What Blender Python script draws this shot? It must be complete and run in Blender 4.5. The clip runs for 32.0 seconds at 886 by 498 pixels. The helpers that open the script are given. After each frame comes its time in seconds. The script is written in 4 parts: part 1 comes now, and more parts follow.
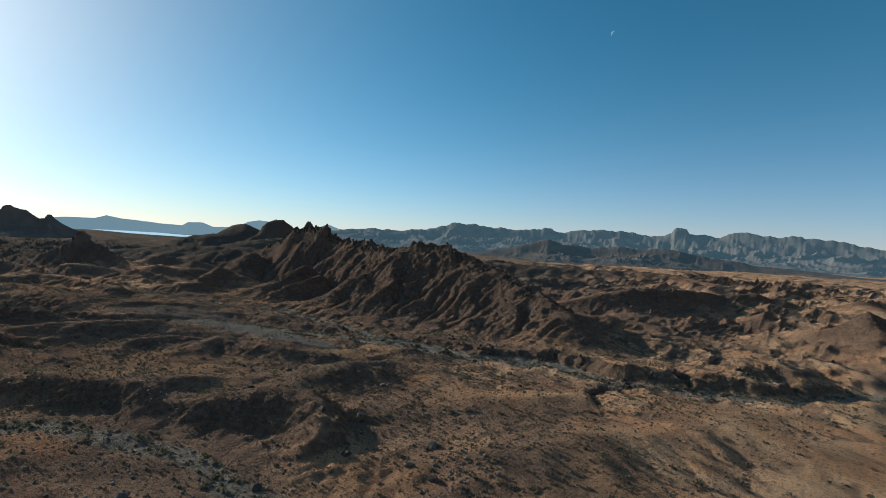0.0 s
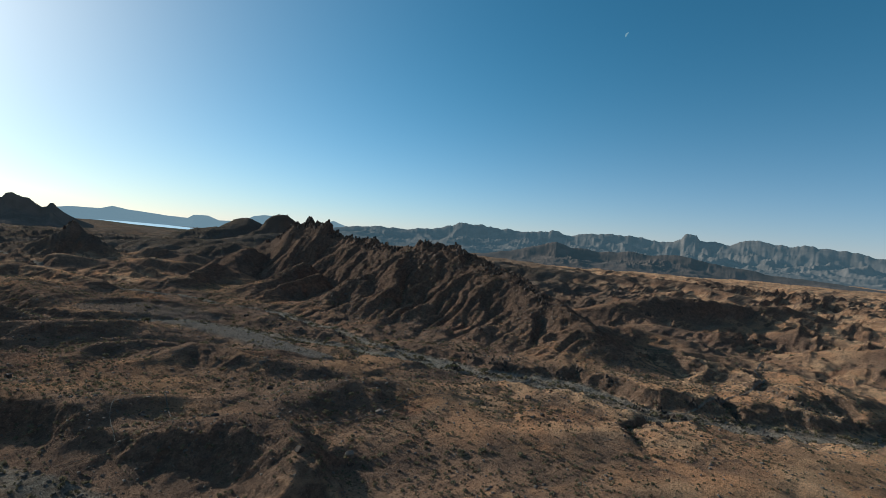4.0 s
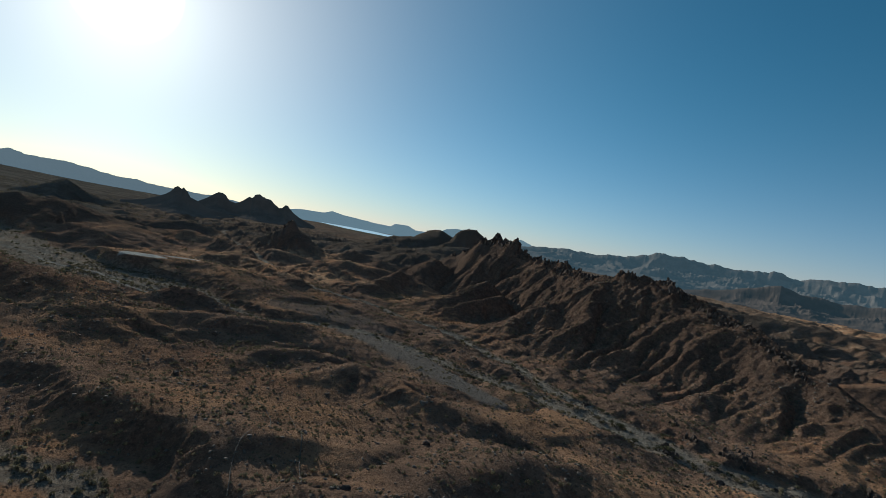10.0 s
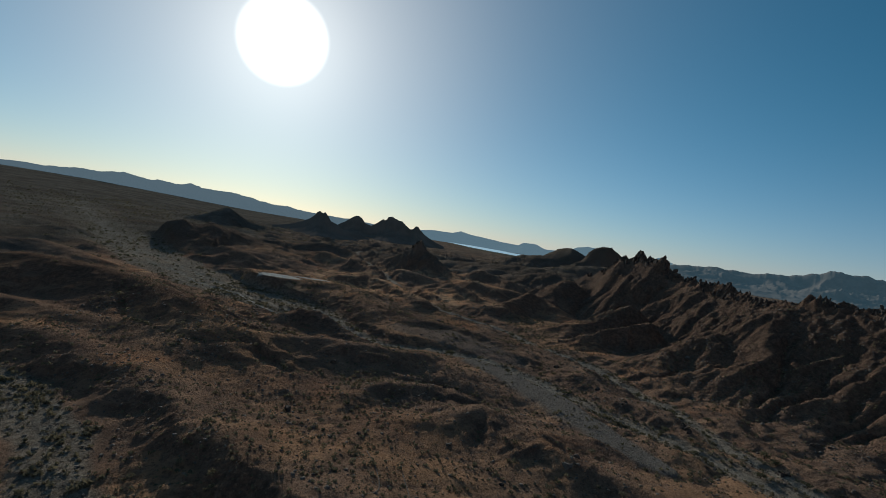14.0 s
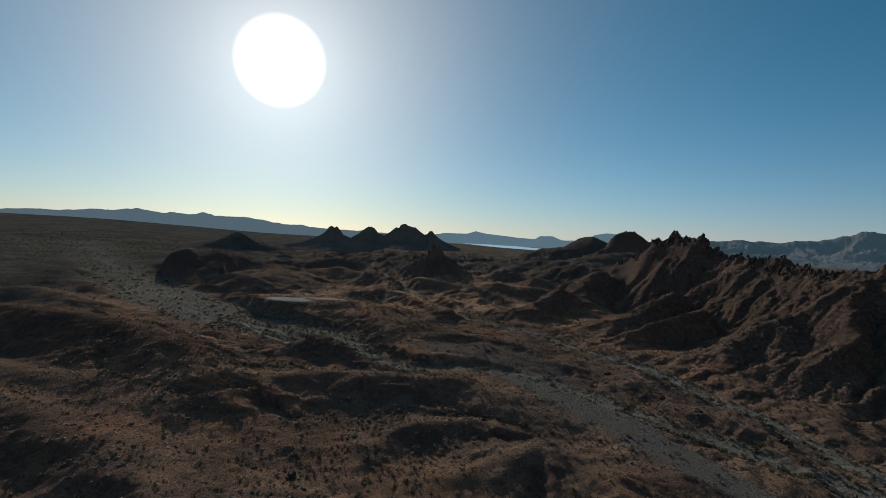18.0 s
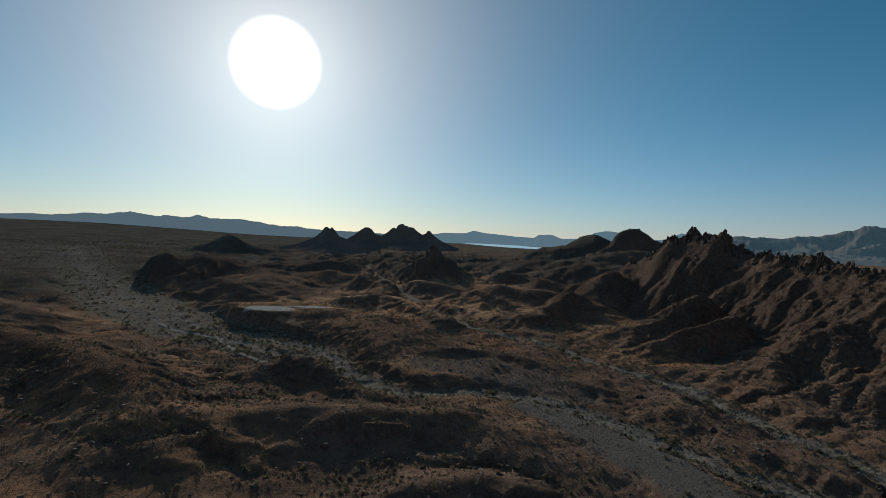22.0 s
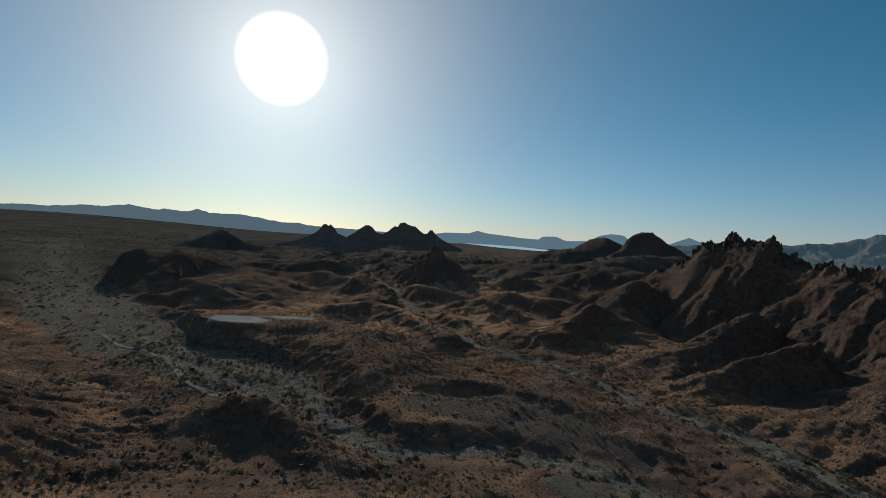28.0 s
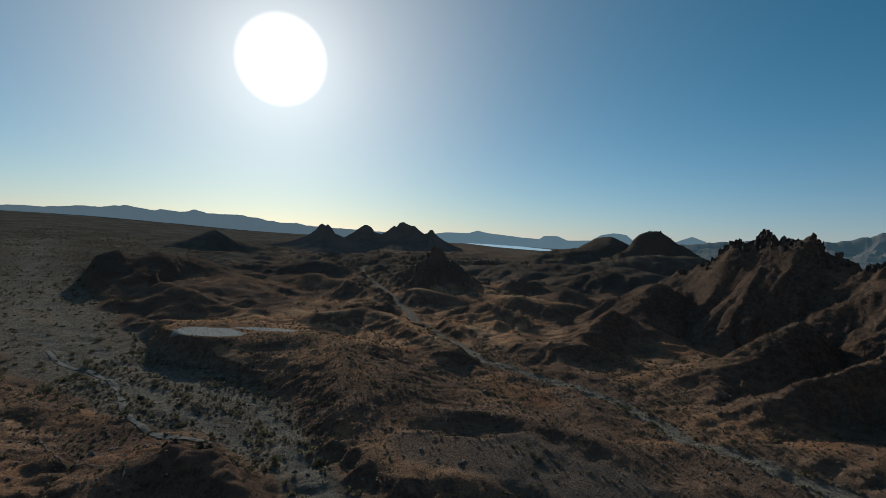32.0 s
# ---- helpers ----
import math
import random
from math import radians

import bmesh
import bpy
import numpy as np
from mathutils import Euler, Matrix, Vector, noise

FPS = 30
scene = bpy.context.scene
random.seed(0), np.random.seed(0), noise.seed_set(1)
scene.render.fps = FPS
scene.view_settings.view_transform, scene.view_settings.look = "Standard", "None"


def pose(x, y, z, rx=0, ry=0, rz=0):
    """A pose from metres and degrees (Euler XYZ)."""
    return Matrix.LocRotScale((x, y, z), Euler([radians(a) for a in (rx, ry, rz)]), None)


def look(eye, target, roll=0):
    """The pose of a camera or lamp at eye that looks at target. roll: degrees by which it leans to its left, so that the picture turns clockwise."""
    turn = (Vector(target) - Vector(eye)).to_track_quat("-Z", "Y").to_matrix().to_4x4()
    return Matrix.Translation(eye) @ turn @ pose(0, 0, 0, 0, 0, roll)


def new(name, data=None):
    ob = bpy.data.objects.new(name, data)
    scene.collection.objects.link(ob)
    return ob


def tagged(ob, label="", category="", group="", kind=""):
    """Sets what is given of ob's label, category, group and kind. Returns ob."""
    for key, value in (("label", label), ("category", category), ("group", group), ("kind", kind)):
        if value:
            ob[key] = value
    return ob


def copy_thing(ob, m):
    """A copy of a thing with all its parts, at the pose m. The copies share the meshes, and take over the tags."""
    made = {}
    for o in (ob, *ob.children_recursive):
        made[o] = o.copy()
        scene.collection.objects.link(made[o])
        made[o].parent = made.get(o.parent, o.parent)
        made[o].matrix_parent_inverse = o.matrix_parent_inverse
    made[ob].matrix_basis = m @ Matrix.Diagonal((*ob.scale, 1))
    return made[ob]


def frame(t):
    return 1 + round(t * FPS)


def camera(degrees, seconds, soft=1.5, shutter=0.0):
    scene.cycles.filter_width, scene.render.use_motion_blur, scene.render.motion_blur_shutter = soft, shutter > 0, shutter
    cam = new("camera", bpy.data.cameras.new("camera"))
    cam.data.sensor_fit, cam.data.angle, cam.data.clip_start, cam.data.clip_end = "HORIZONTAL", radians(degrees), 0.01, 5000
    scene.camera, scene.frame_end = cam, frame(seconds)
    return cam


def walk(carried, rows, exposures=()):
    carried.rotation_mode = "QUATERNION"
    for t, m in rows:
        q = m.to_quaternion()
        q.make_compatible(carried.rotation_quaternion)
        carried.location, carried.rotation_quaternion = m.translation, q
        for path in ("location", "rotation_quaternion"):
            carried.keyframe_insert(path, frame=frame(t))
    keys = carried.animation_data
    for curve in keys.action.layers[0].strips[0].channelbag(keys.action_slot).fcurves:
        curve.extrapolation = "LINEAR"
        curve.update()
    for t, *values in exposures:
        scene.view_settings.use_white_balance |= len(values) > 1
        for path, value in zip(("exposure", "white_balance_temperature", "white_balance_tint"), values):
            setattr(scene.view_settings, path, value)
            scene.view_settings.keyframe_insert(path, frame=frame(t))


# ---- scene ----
cam = camera(81.5, 32.0, soft=0.55)
ROWS = [
    (0.0, pose(-47.1, -326.6, 63.0, 89.10, -3.15, -37.25)),
    (0.5, pose(-44.0, -322.1, 62.8, 89.12, -3.26, -37.22)),
    (1.0, pose(-41.0, -317.7, 62.6, 89.11, -3.37, -37.19)),
    (1.5, pose(-38.0, -313.3, 62.3, 89.11, -3.25, -37.22)),
    (2.0, pose(-35.1, -309.0, 62.1, 89.10, -3.32, -37.20)),
    (2.5, pose(-32.3, -304.7, 62.0, 89.08, -3.41, -37.18)),
    (4.5, pose(-21.8, -287.3, 62.9, 89.00, -5.89, -35.55)),
    (5.0, pose(-19.5, -282.8, 63.0, 88.95, -7.47, -33.92)),
    (5.5, pose(-17.4, -278.3, 63.0, 88.93, -8.53, -32.21)),
    (6.0, pose(-15.4, -273.7, 63.0, 88.90, -8.79, -30.65)),
    (6.5, pose(-13.4, -269.2, 62.9, 88.84, -9.20, -28.92)),
    (7.0, pose(-11.5, -264.7, 62.9, 88.83, -9.12, -27.39)),
    (7.5, pose(-9.5, -260.1, 62.9, 88.81, -9.32, -25.66)),
    (8.0, pose(-7.7, -255.4, 63.0, 88.79, -9.71, -23.71)),
    (8.5, pose(-5.8, -250.7, 63.1, 88.73, -10.16, -21.65)),
    (9.0, pose(-4.1, -246.1, 63.2, 88.70, -10.52, -19.51)),
    (9.5, pose(-2.6, -241.4, 63.3, 88.66, -10.44, -17.59)),
    (10.0, pose(-1.4, -236.7, 63.5, 88.62, -9.83, -15.93)),
    (10.5, pose(-0.4, -232.1, 63.7, 88.59, -9.78, -14.17)),
    (11.0, pose(0.4, -227.4, 63.8, 88.56, -9.54, -12.49)),
    (11.5, pose(1.1, -222.8, 63.8, 88.52, -9.69, -10.58)),
    (12.0, pose(1.6, -218.2, 63.7, 88.47, -10.28, -8.46)),
    (12.5, pose(2.2, -213.8, 63.4, 88.41, -10.35, -6.41)),
    (13.0, pose(2.7, -209.3, 63.2, 88.41, -10.27, -4.48)),
    (13.5, pose(3.2, -204.7, 63.0, 88.42, -9.79, -2.92)),
    (14.0, pose(3.6, -200.0, 62.8, 88.41, -8.94, -1.58)),
    (14.5, pose(3.9, -195.2, 62.6, 88.46, -5.25, -1.41)),
    (16.5, pose(3.6, -174.4, 62.3, 88.47, -4.85, 0.37)),
    (17.0, pose(3.4, -169.1, 62.3, 88.44, -5.51, 1.19)),
    (17.5, pose(3.1, -163.7, 62.3, 88.49, -4.22, 1.07)),
    (18.0, pose(2.8, -158.2, 62.3, 88.54, -2.89, 0.05)),
    (18.5, pose(2.6, -152.7, 62.3, 88.51, -4.01, 0.11)),
    (19.0, pose(2.3, -147.1, 62.3, 88.53, -3.60, 0.04)),
    (19.5, pose(2.1, -141.3, 62.4, 88.53, -2.60, -0.09)),
    (20.0, pose(1.9, -135.6, 62.5, 88.55, -2.19, -0.11)),
    (20.5, pose(1.9, -129.8, 62.6, 88.54, -1.40, -0.25)),
    (21.0, pose(2.0, -124.0, 62.6, 88.58, -0.91, -0.34)),
    (21.5, pose(2.1, -118.1, 62.4, 88.58, -1.77, -0.22)),
    (22.0, pose(2.2, -112.3, 62.1, 88.54, -2.17, -0.17)),
    (22.5, pose(2.4, -106.5, 61.9, 88.57, -2.35, -0.14)),
    (23.0, pose(2.5, -100.7, 61.8, 88.56, -2.74, -0.10)),
    (23.5, pose(2.5, -95.0, 61.8, 88.56, -2.86, -0.06)),
    (24.0, pose(2.4, -89.4, 61.9, 88.56, -2.70, -0.06)),
    (24.5, pose(2.1, -83.8, 62.1, 88.54, -2.98, -0.01)),
    (25.0, pose(1.9, -78.4, 62.3, 88.54, -2.85, -0.01)),
    (25.5, pose(1.6, -73.0, 62.4, 88.51, -3.24, 0.05)),
    (27.5, pose(1.0, -51.3, 62.7, 88.49, -3.22, 0.08)),
    (28.0, pose(0.9, -45.7, 62.7, 88.48, -3.35, 0.10)),
    (28.5, pose(0.8, -40.1, 62.8, 88.48, -3.30, 0.09)),
    (29.0, pose(0.7, -34.4, 62.8, 88.47, -3.54, 0.11)),
    (29.5, pose(0.6, -28.7, 62.7, 88.47, -3.43, 0.11)),
    (30.0, pose(0.5, -23.0, 62.6, 88.46, -3.40, 0.11)),
    (30.5, pose(0.4, -17.3, 62.5, 88.47, -3.36, 0.11)),
    (31.0, pose(0.3, -11.6, 62.3, 88.48, -3.55, 0.16)),
    (31.5, pose(0.1, -5.8, 62.2, 88.50, -3.38, 0.13)),
    (32.0, pose(0.0, -0.0, 62.0, 88.47, -3.13, 0.10)),
]
walk(cam, ROWS, exposures=[(0, 0.0), (6, -0.1), (9, -0.3), (12, -0.6), (15, -0.7), (32, -0.7)])

# ---- world, sun ----
SUN_AZ, SUN_EL = radians(-18.3), radians(16.9)
SUN = Vector((math.sin(SUN_AZ) * math.cos(SUN_EL), math.cos(SUN_AZ) * math.cos(SUN_EL), math.sin(SUN_EL)))


def node(nt, kind, **values):
    n = nt.nodes.new(kind)
    for key, value in values.items():
        if key in n.inputs:
            n.inputs[key].default_value = value
        else:
            n.attribute_name = value
    return n


def link(nt, a, b):
    nt.links.new(a, b)


def math_node(nt, op, a, b=None, c=None, clamp=False):
    n = nt.nodes.new("ShaderNodeMath")
    n.operation, n.use_clamp = op, clamp
    for i, v in enumerate((a, b, c)):
        if v is None:
            continue
        if isinstance(v, (int, float)):
            n.inputs[i].default_value = v
        else:
            nt.links.new(v, n.inputs[i])
    return n.outputs[0]


def mix(nt, fac, a, b):
    n = nt.nodes.new("ShaderNodeMix")
    n.data_type = "RGBA"
    for socket, v in ((n.inputs[0], fac), (n.inputs[6], a), (n.inputs[7], b)):
        if isinstance(v, (tuple, list)):
            socket.default_value = (*v, 1)
        elif isinstance(v, (int, float)):
            socket.default_value = v
        else:
            nt.links.new(v, socket)
    return n.outputs[2]


def sky():
    world = bpy.data.worlds.new("desert_sky")
    scene.world = world
    world.use_nodes = True
    nt = world.node_tree
    nt.nodes.clear()
    out = nt.nodes.new("ShaderNodeOutputWorld")
    tex = nt.nodes.new("ShaderNodeTexSky")
    tex.sky_type = "NISHITA"
    tex.sun_disc = False
    tex.sun_elevation, tex.sun_rotation = SUN_EL, SUN_AZ
    tex.altitude, tex.air_density, tex.dust_density, tex.ozone_density = 300, 1.0, 0.1, 1.5
    bg = nt.nodes.new("ShaderNodeBackground")
    bg.inputs["Strength"].default_value = 0.082
    tint = nt.nodes.new("ShaderNodeMix")
    tint.data_type, tint.blend_type = "RGBA", "MULTIPLY"
    tint.inputs[0].default_value = 1.0
    # the sun's own disc and the bright haze round it
    coord = nt.nodes.new("ShaderNodeTexCoord")
    dot = nt.nodes.new("ShaderNodeVectorMath")
    dot.operation = "DOT_PRODUCT"
    dot.inputs[1].default_value = SUN
    nt.links.new(coord.outputs["Generated"], dot.inputs[0])
    d = math_node(nt, "MAXIMUM", dot.outputs["Value"], 0.0)
    disc = nt.nodes.new("ShaderNodeMapRange")
    disc.interpolation_type = "SMOOTHSTEP"
    disc.inputs["From Min"].default_value = math.cos(radians(4.7))
    disc.inputs["From Max"].default_value = math.cos(radians(3.3))
    nt.links.new(dot.outputs["Value"], disc.inputs["Value"])
    near = math_node(nt, "MULTIPLY", math_node(nt, "POWER", d, 24.0), 0.57)
    rim = math_node(nt, "MULTIPLY", math_node(nt, "POWER", d, 140.0), 0.40)
    wide = math_node(nt, "MULTIPLY", math_node(nt, "POWER", d, 6.0), 0.21)
    total = math_node(nt, "ADD", math_node(nt, "ADD", math_node(nt, "ADD", near, rim), wide), math_node(nt, "MULTIPLY", disc.outputs[0], 1.6))
    glow = nt.nodes.new("ShaderNodeBackground")
    glow.inputs["Color"].default_value = (1.0, 0.975, 0.90, 1)
    nt.links.new(total, glow.inputs["Strength"])
    # pale dusty air low over the land
    sep = nt.nodes.new("ShaderNodeSeparateXYZ")
    nt.links.new(coord.outputs["Generated"], sep.inputs[0])
    low = math_node(nt, "POWER", math_node(nt, "SUBTRACT", 1.0, math_node(nt, "ABSOLUTE", sep.outputs["Z"])), 9.0)
    air = nt.nodes.new("ShaderNodeMix")
    air.data_type = "RGBA"
    air.inputs[6].default_value, air.inputs[7].default_value = (0.31, 1.02, 1.20, 1), (0.66, 0.94, 1.36, 1)
    nt.links.new(math_node(nt, "POWER", low, 0.7), air.inputs[0])
    nt.links.new(tex.outputs[0], tint.inputs[6])
    veil = nt.nodes.new("ShaderNodeMix")
    veil.data_type = "RGBA"
    veil.inputs[7].default_value = (0.58, 0.765, 0.84, 1)
    nt.links.new(math_node(nt, "POWER", d, 8.0), veil.inputs[0])
    # sky overhead and away from the sun whitened to warm the shade; mostly unseen
    turned = nt.nodes.new("ShaderNodeMapRange")
    turned.interpolation_type = "SMOOTHSTEP"
    turned.inputs["From Min"].default_value, turned.inputs["From Max"].default_value = 0.28, 0.95
    nt.links.new(math_node(nt, "SUBTRACT", math_node(nt, "MULTIPLY", sep.outputs["Z"], 0.75), dot.outputs["Value"]), turned.inputs["Value"])
    rear = mix(nt, turned.outputs[0], air.outputs[2], (0.98, 0.88, 0.86))
    nt.links.new(rear, veil.inputs[6])
    nt.links.new(veil.outputs[2], tint.inputs[7])
    nt.links.new(tint.outputs[2], bg.inputs["Color"])
    dusk = nt.nodes.new("ShaderNodeBackground")
    dusk.inputs["Color"].default_value = (0.52, 0.26, 0.44, 1)
    nt.links.new(math_node(nt, "MULTIPLY", low, 0.4), dusk.inputs["Strength"])
    both = nt.nodes.new("ShaderNodeAddShader")
    nt.links.new(bg.outputs[0], both.inputs[0])
    nt.links.new(dusk.outputs[0], both.inputs[1])
    add = nt.nodes.new("ShaderNodeAddShader")
    nt.links.new(both.outputs[0], add.inputs[0])
    nt.links.new(glow.outputs[0], add.inputs[1])
    nt.links.new(add.outputs[0], out.inputs["Surface"])
    lamp = bpy.data.lights.new("sun", "SUN")
    lamp.energy, lamp.angle, lamp.color = 3.6, radians(0.6), (0.95, 0.95, 0.88)
    ob = new("sun", lamp)
    ob.matrix_world = look((0, 0, 0), -SUN)
    scene.view_settings.exposure = 0.0


sky()

# ---- materials ----
def material(name):
    m = bpy.data.materials.new(name)
    m.use_nodes = True
    return m, m.node_tree, m.node_tree.nodes["Principled BSDF"]


def tex_noise(nt, scale, detail=6.0, rough=0.6, where=None):
    n = node(nt, "ShaderNodeTexNoise", Scale=scale, Detail=detail, Roughness=rough)
    if where is not None:
        nt.links.new(where, n.inputs["Vector"])
    return n.outputs["Fac"]


def ramp(nt, fac, lo, hi):
    n = nt.nodes.new("ShaderNodeMapRange")
    n.interpolation_type = "SMOOTHSTEP"
    n.inputs["From Min"].default_value, n.inputs["From Max"].default_value = lo, hi
    nt.links.new(fac, n.inputs["Value"])
    return n.outputs[0]


def desert_ground():
    m, nt, bsdf = material("desert_ground")
    where = nt.nodes.new("ShaderNodeNewGeometry")
    pos = where.outputs["Position"]
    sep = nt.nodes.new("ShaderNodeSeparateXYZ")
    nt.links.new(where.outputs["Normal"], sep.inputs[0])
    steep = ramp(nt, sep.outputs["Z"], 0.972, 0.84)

    def attr(key):
        return node(nt, "ShaderNodeAttribute", attribute_name=key).outputs["Fac"]

    big, mid, small, grain = tex_noise(nt, 0.011, 5, 0.55, pos), tex_noise(nt, 0.05, 6, 0.6, pos), tex_noise(nt, 0.35, 6, 0.65, pos), tex_noise(nt, 2.2, 5, 0.7, pos)
    # desert pavement, tan soil, rusty soil
    soil = mix(nt, ramp(nt, mid, 0.38, 0.62), (0.104, 0.084, 0.070), (0.176, 0.134, 0.102))
    rust = ramp(nt, tex_noise(nt, 0.022, 4, 0.5, pos), 0.56, 0.68)
    soil = mix(nt, math_node(nt, "MULTIPLY", rust, 0.5), soil, (0.22, 0.115, 0.07))
    # tan and ochre soils kept to crests, also painting in their grazing sun
    crown = math_node(nt, "SUBTRACT", 1.0, math_node(nt, "MULTIPLY", ramp(nt, attr("flow"), 1.3, 2.1), 0.8))
    tan = math_node(nt, "MULTIPLY", ramp(nt, big, 0.46, 0.62), crown)
    soil = mix(nt, math_node(nt, "MULTIPLY", tan, 0.5), soil, (0.30, 0.20, 0.118))
    ochre = mix(nt, ramp(nt, tex_noise(nt, 0.03, 4, 0.6, pos), 0.4, 0.6), (0.34, 0.215, 0.13), (0.39, 0.29, 0.19))
    soil = mix(nt, math_node(nt, "MULTIPLY", math_node(nt, "MULTIPLY", attr("warm"), crown), 0.9), soil, ochre)
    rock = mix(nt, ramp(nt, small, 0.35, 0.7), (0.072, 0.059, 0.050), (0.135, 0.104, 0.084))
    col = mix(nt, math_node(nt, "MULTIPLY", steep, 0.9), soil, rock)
    col = mix(nt, math_node(nt, "MULTIPLY", attr("crag"), 0.8), col, mix(nt, ramp(nt, mid, 0.4, 0.65), (0.08, 0.066, 0.058), (0.19, 0.14, 0.105)))
    varnish = ramp(nt, tex_noise(nt, 0.018, 6, 0.65, pos), 0.50, 0.60)
    col = mix(nt, math_node(nt, "MULTIPLY", math_node(nt, "MULTIPLY", varnish, math_node(nt, "SUBTRACT", 1.0, math_node(nt, "MULTIPLY", attr("warm"), 0.8))), 0.55), col, mix(nt, ramp(nt, small, 0.4, 0.6), (0.080, 0.062, 0.052), (0.14, 0.102, 0.08)))
    # dark varnished rock on the high ground
    high = math_node(nt, "MULTIPLY", attr("high"), ramp(nt, tex_noise(nt, 0.03, 5, 0.6, pos), 0.78, 0.46))
    col = mix(nt, math_node(nt, "MULTIPLY", high, 0.92), col, mix(nt, ramp(nt, small, 0.35, 0.65), (0.050, 0.041, 0.036), (0.100, 0.078, 0.064)))
    # iron in the dust warms the soil
    iron = nt.nodes.new("ShaderNodeMix")
    iron.data_type, iron.blend_type = "RGBA", "MULTIPLY"
    iron.inputs[0].default_value, iron.inputs[7].default_value = 1.0, (2.48, 1.96, 1.66, 1)
    nt.links.new(col, iron.inputs[6])
    col = iron.outputs[2]
    col = mix(nt, math_node(nt, "MULTIPLY", attr("olive"), 0.9), col, mix(nt, ramp(nt, tex_noise(nt, 0.007, 6, 0.7, pos), 0.40, 0.62), (0.105, 0.094, 0.076), mix(nt, ramp(nt, mid, 0.4, 0.65), (0.15, 0.14, 0.115), (0.22, 0.20, 0.165))))
    stones = mix(nt, ramp(nt, small, 0.4, 0.62), (0.255, 0.22, 0.17), (0.41, 0.36, 0.28))
    col = mix(nt, math_node(nt, "MULTIPLY", attr("gravel"), 0.8), col, stones)
    col = mix(nt, math_node(nt, "MULTIPLY", attr("road"), 0.4), col, (0.40, 0.375, 0.31))
    col = mix(nt, attr("silt"), col, (0.27, 0.23, 0.19))
    col = mix(nt, attr("white"), col, (0.72, 0.68, 0.60))
    # pebbles and dark stones
    speck = ramp(nt, grain, 0.50, 0.66)
    col = mix(nt, math_node(nt, "MULTIPLY", speck, 0.42), col, (0.085, 0.068, 0.056))
    clods = tex_noise(nt, 0.85, 5, 0.75, pos)
    col = mix(nt, math_node(nt, "MULTIPLY", ramp(nt, clods, 0.53, 0.62), math_node(nt, "SUBTRACT", 0.46, math_node(nt, "MULTIPLY", attr("silt"), 0.3))), col, (0.085, 0.066, 0.052))
    pale = ramp(nt, tex_noise(nt, 1.3, 4, 0.7, pos), 0.56, 0.66)
    col = mix(nt, math_node(nt, "MULTIPLY", pale, 0.52), col, (0.46, 0.33, 0.225))
    vor = node(nt, "ShaderNodeTexVoronoi", Scale=0.42)
    nt.links.new(pos, vor.inputs["Vector"])
    dark = ramp(nt, vor.outputs["Distance"], 0.30, 0.16)
    col = mix(nt, math_node(nt, "MULTIPLY", math_node(nt, "MULTIPLY", dark, ramp(nt, mid, 0.42, 0.6)), 0.5), col, (0.05, 0.043, 0.034))
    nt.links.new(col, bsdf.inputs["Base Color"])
    bsdf.inputs["Roughness"].default_value = 1.0
    bsdf.inputs["Specular IOR Level"].default_value = 0.0
    b1 = node(nt, "ShaderNodeBump", Strength=1.0, Distance=1.6)
    nt.links.new(small, b1.inputs["Height"])
    b3 = node(nt, "ShaderNodeBump", Strength=1.0, Distance=2.0)
    nt.links.new(clods, b3.inputs["Height"])
    nt.links.new(b1.outputs[0], b3.inputs["Normal"])
    b2 = node(nt, "ShaderNodeBump", Strength=0.9, Distance=0.35)
    nt.links.new(grain, b2.inputs["Height"])
    nt.links.new(b3.outputs[0], b2.inputs["Normal"])
    nt.links.new(b2.outputs[0], bsdf.inputs["Normal"])
    return m


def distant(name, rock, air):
    """Far rock; the haze of kilometres of bright air is painted on as emission."""
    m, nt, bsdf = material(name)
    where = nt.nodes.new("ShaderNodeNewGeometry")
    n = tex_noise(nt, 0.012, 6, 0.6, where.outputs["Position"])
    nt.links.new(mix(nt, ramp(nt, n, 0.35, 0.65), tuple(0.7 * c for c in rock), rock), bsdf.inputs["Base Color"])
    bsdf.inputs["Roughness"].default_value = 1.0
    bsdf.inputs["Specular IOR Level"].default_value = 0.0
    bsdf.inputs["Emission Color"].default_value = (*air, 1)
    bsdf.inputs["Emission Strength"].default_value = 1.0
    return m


GROUND_MAT = desert_ground()

# ---- the lie of the land ----
TABLE = np.random.RandomState(5).rand(256, 256)


def vnoise(x, y, seed=0):
    """Smooth noise from 0 to 1, one cell a unit."""
    x, y = x + seed * 17.13, y + seed * 9.71
    xi, yi = np.floor(x).astype(np.int64), np.floor(y).astype(np.int64)
    u, v = x - xi, y - yi
    u, v = u * u * u * (u * (u * 6 - 15) + 10), v * v * v * (v * (v * 6 - 15) + 10)
    a, b, c, d = xi & 255, (xi + 1) & 255, yi & 255, (yi + 1) & 255
    top, low = TABLE[a, c] + u * (TABLE[b, c] - TABLE[a, c]), TABLE[a, d] + u * (TABLE[b, d] - TABLE[a, d])
    return top + v * (low - top)


def fbm(x, y, octaves, seed=0):
    total, amp, norm = 0.0, 1.0, 0.0
    for i in range(octaves):
        total = total + amp * (2 * vnoise(x, y, seed + i) - 1)
        norm += amp
        x, y, amp = 0.8 * x * 2.03 - 0.6 * y * 2.03, 0.6 * x * 2.03 + 0.8 * y * 2.03, amp * 0.5
    return total / norm


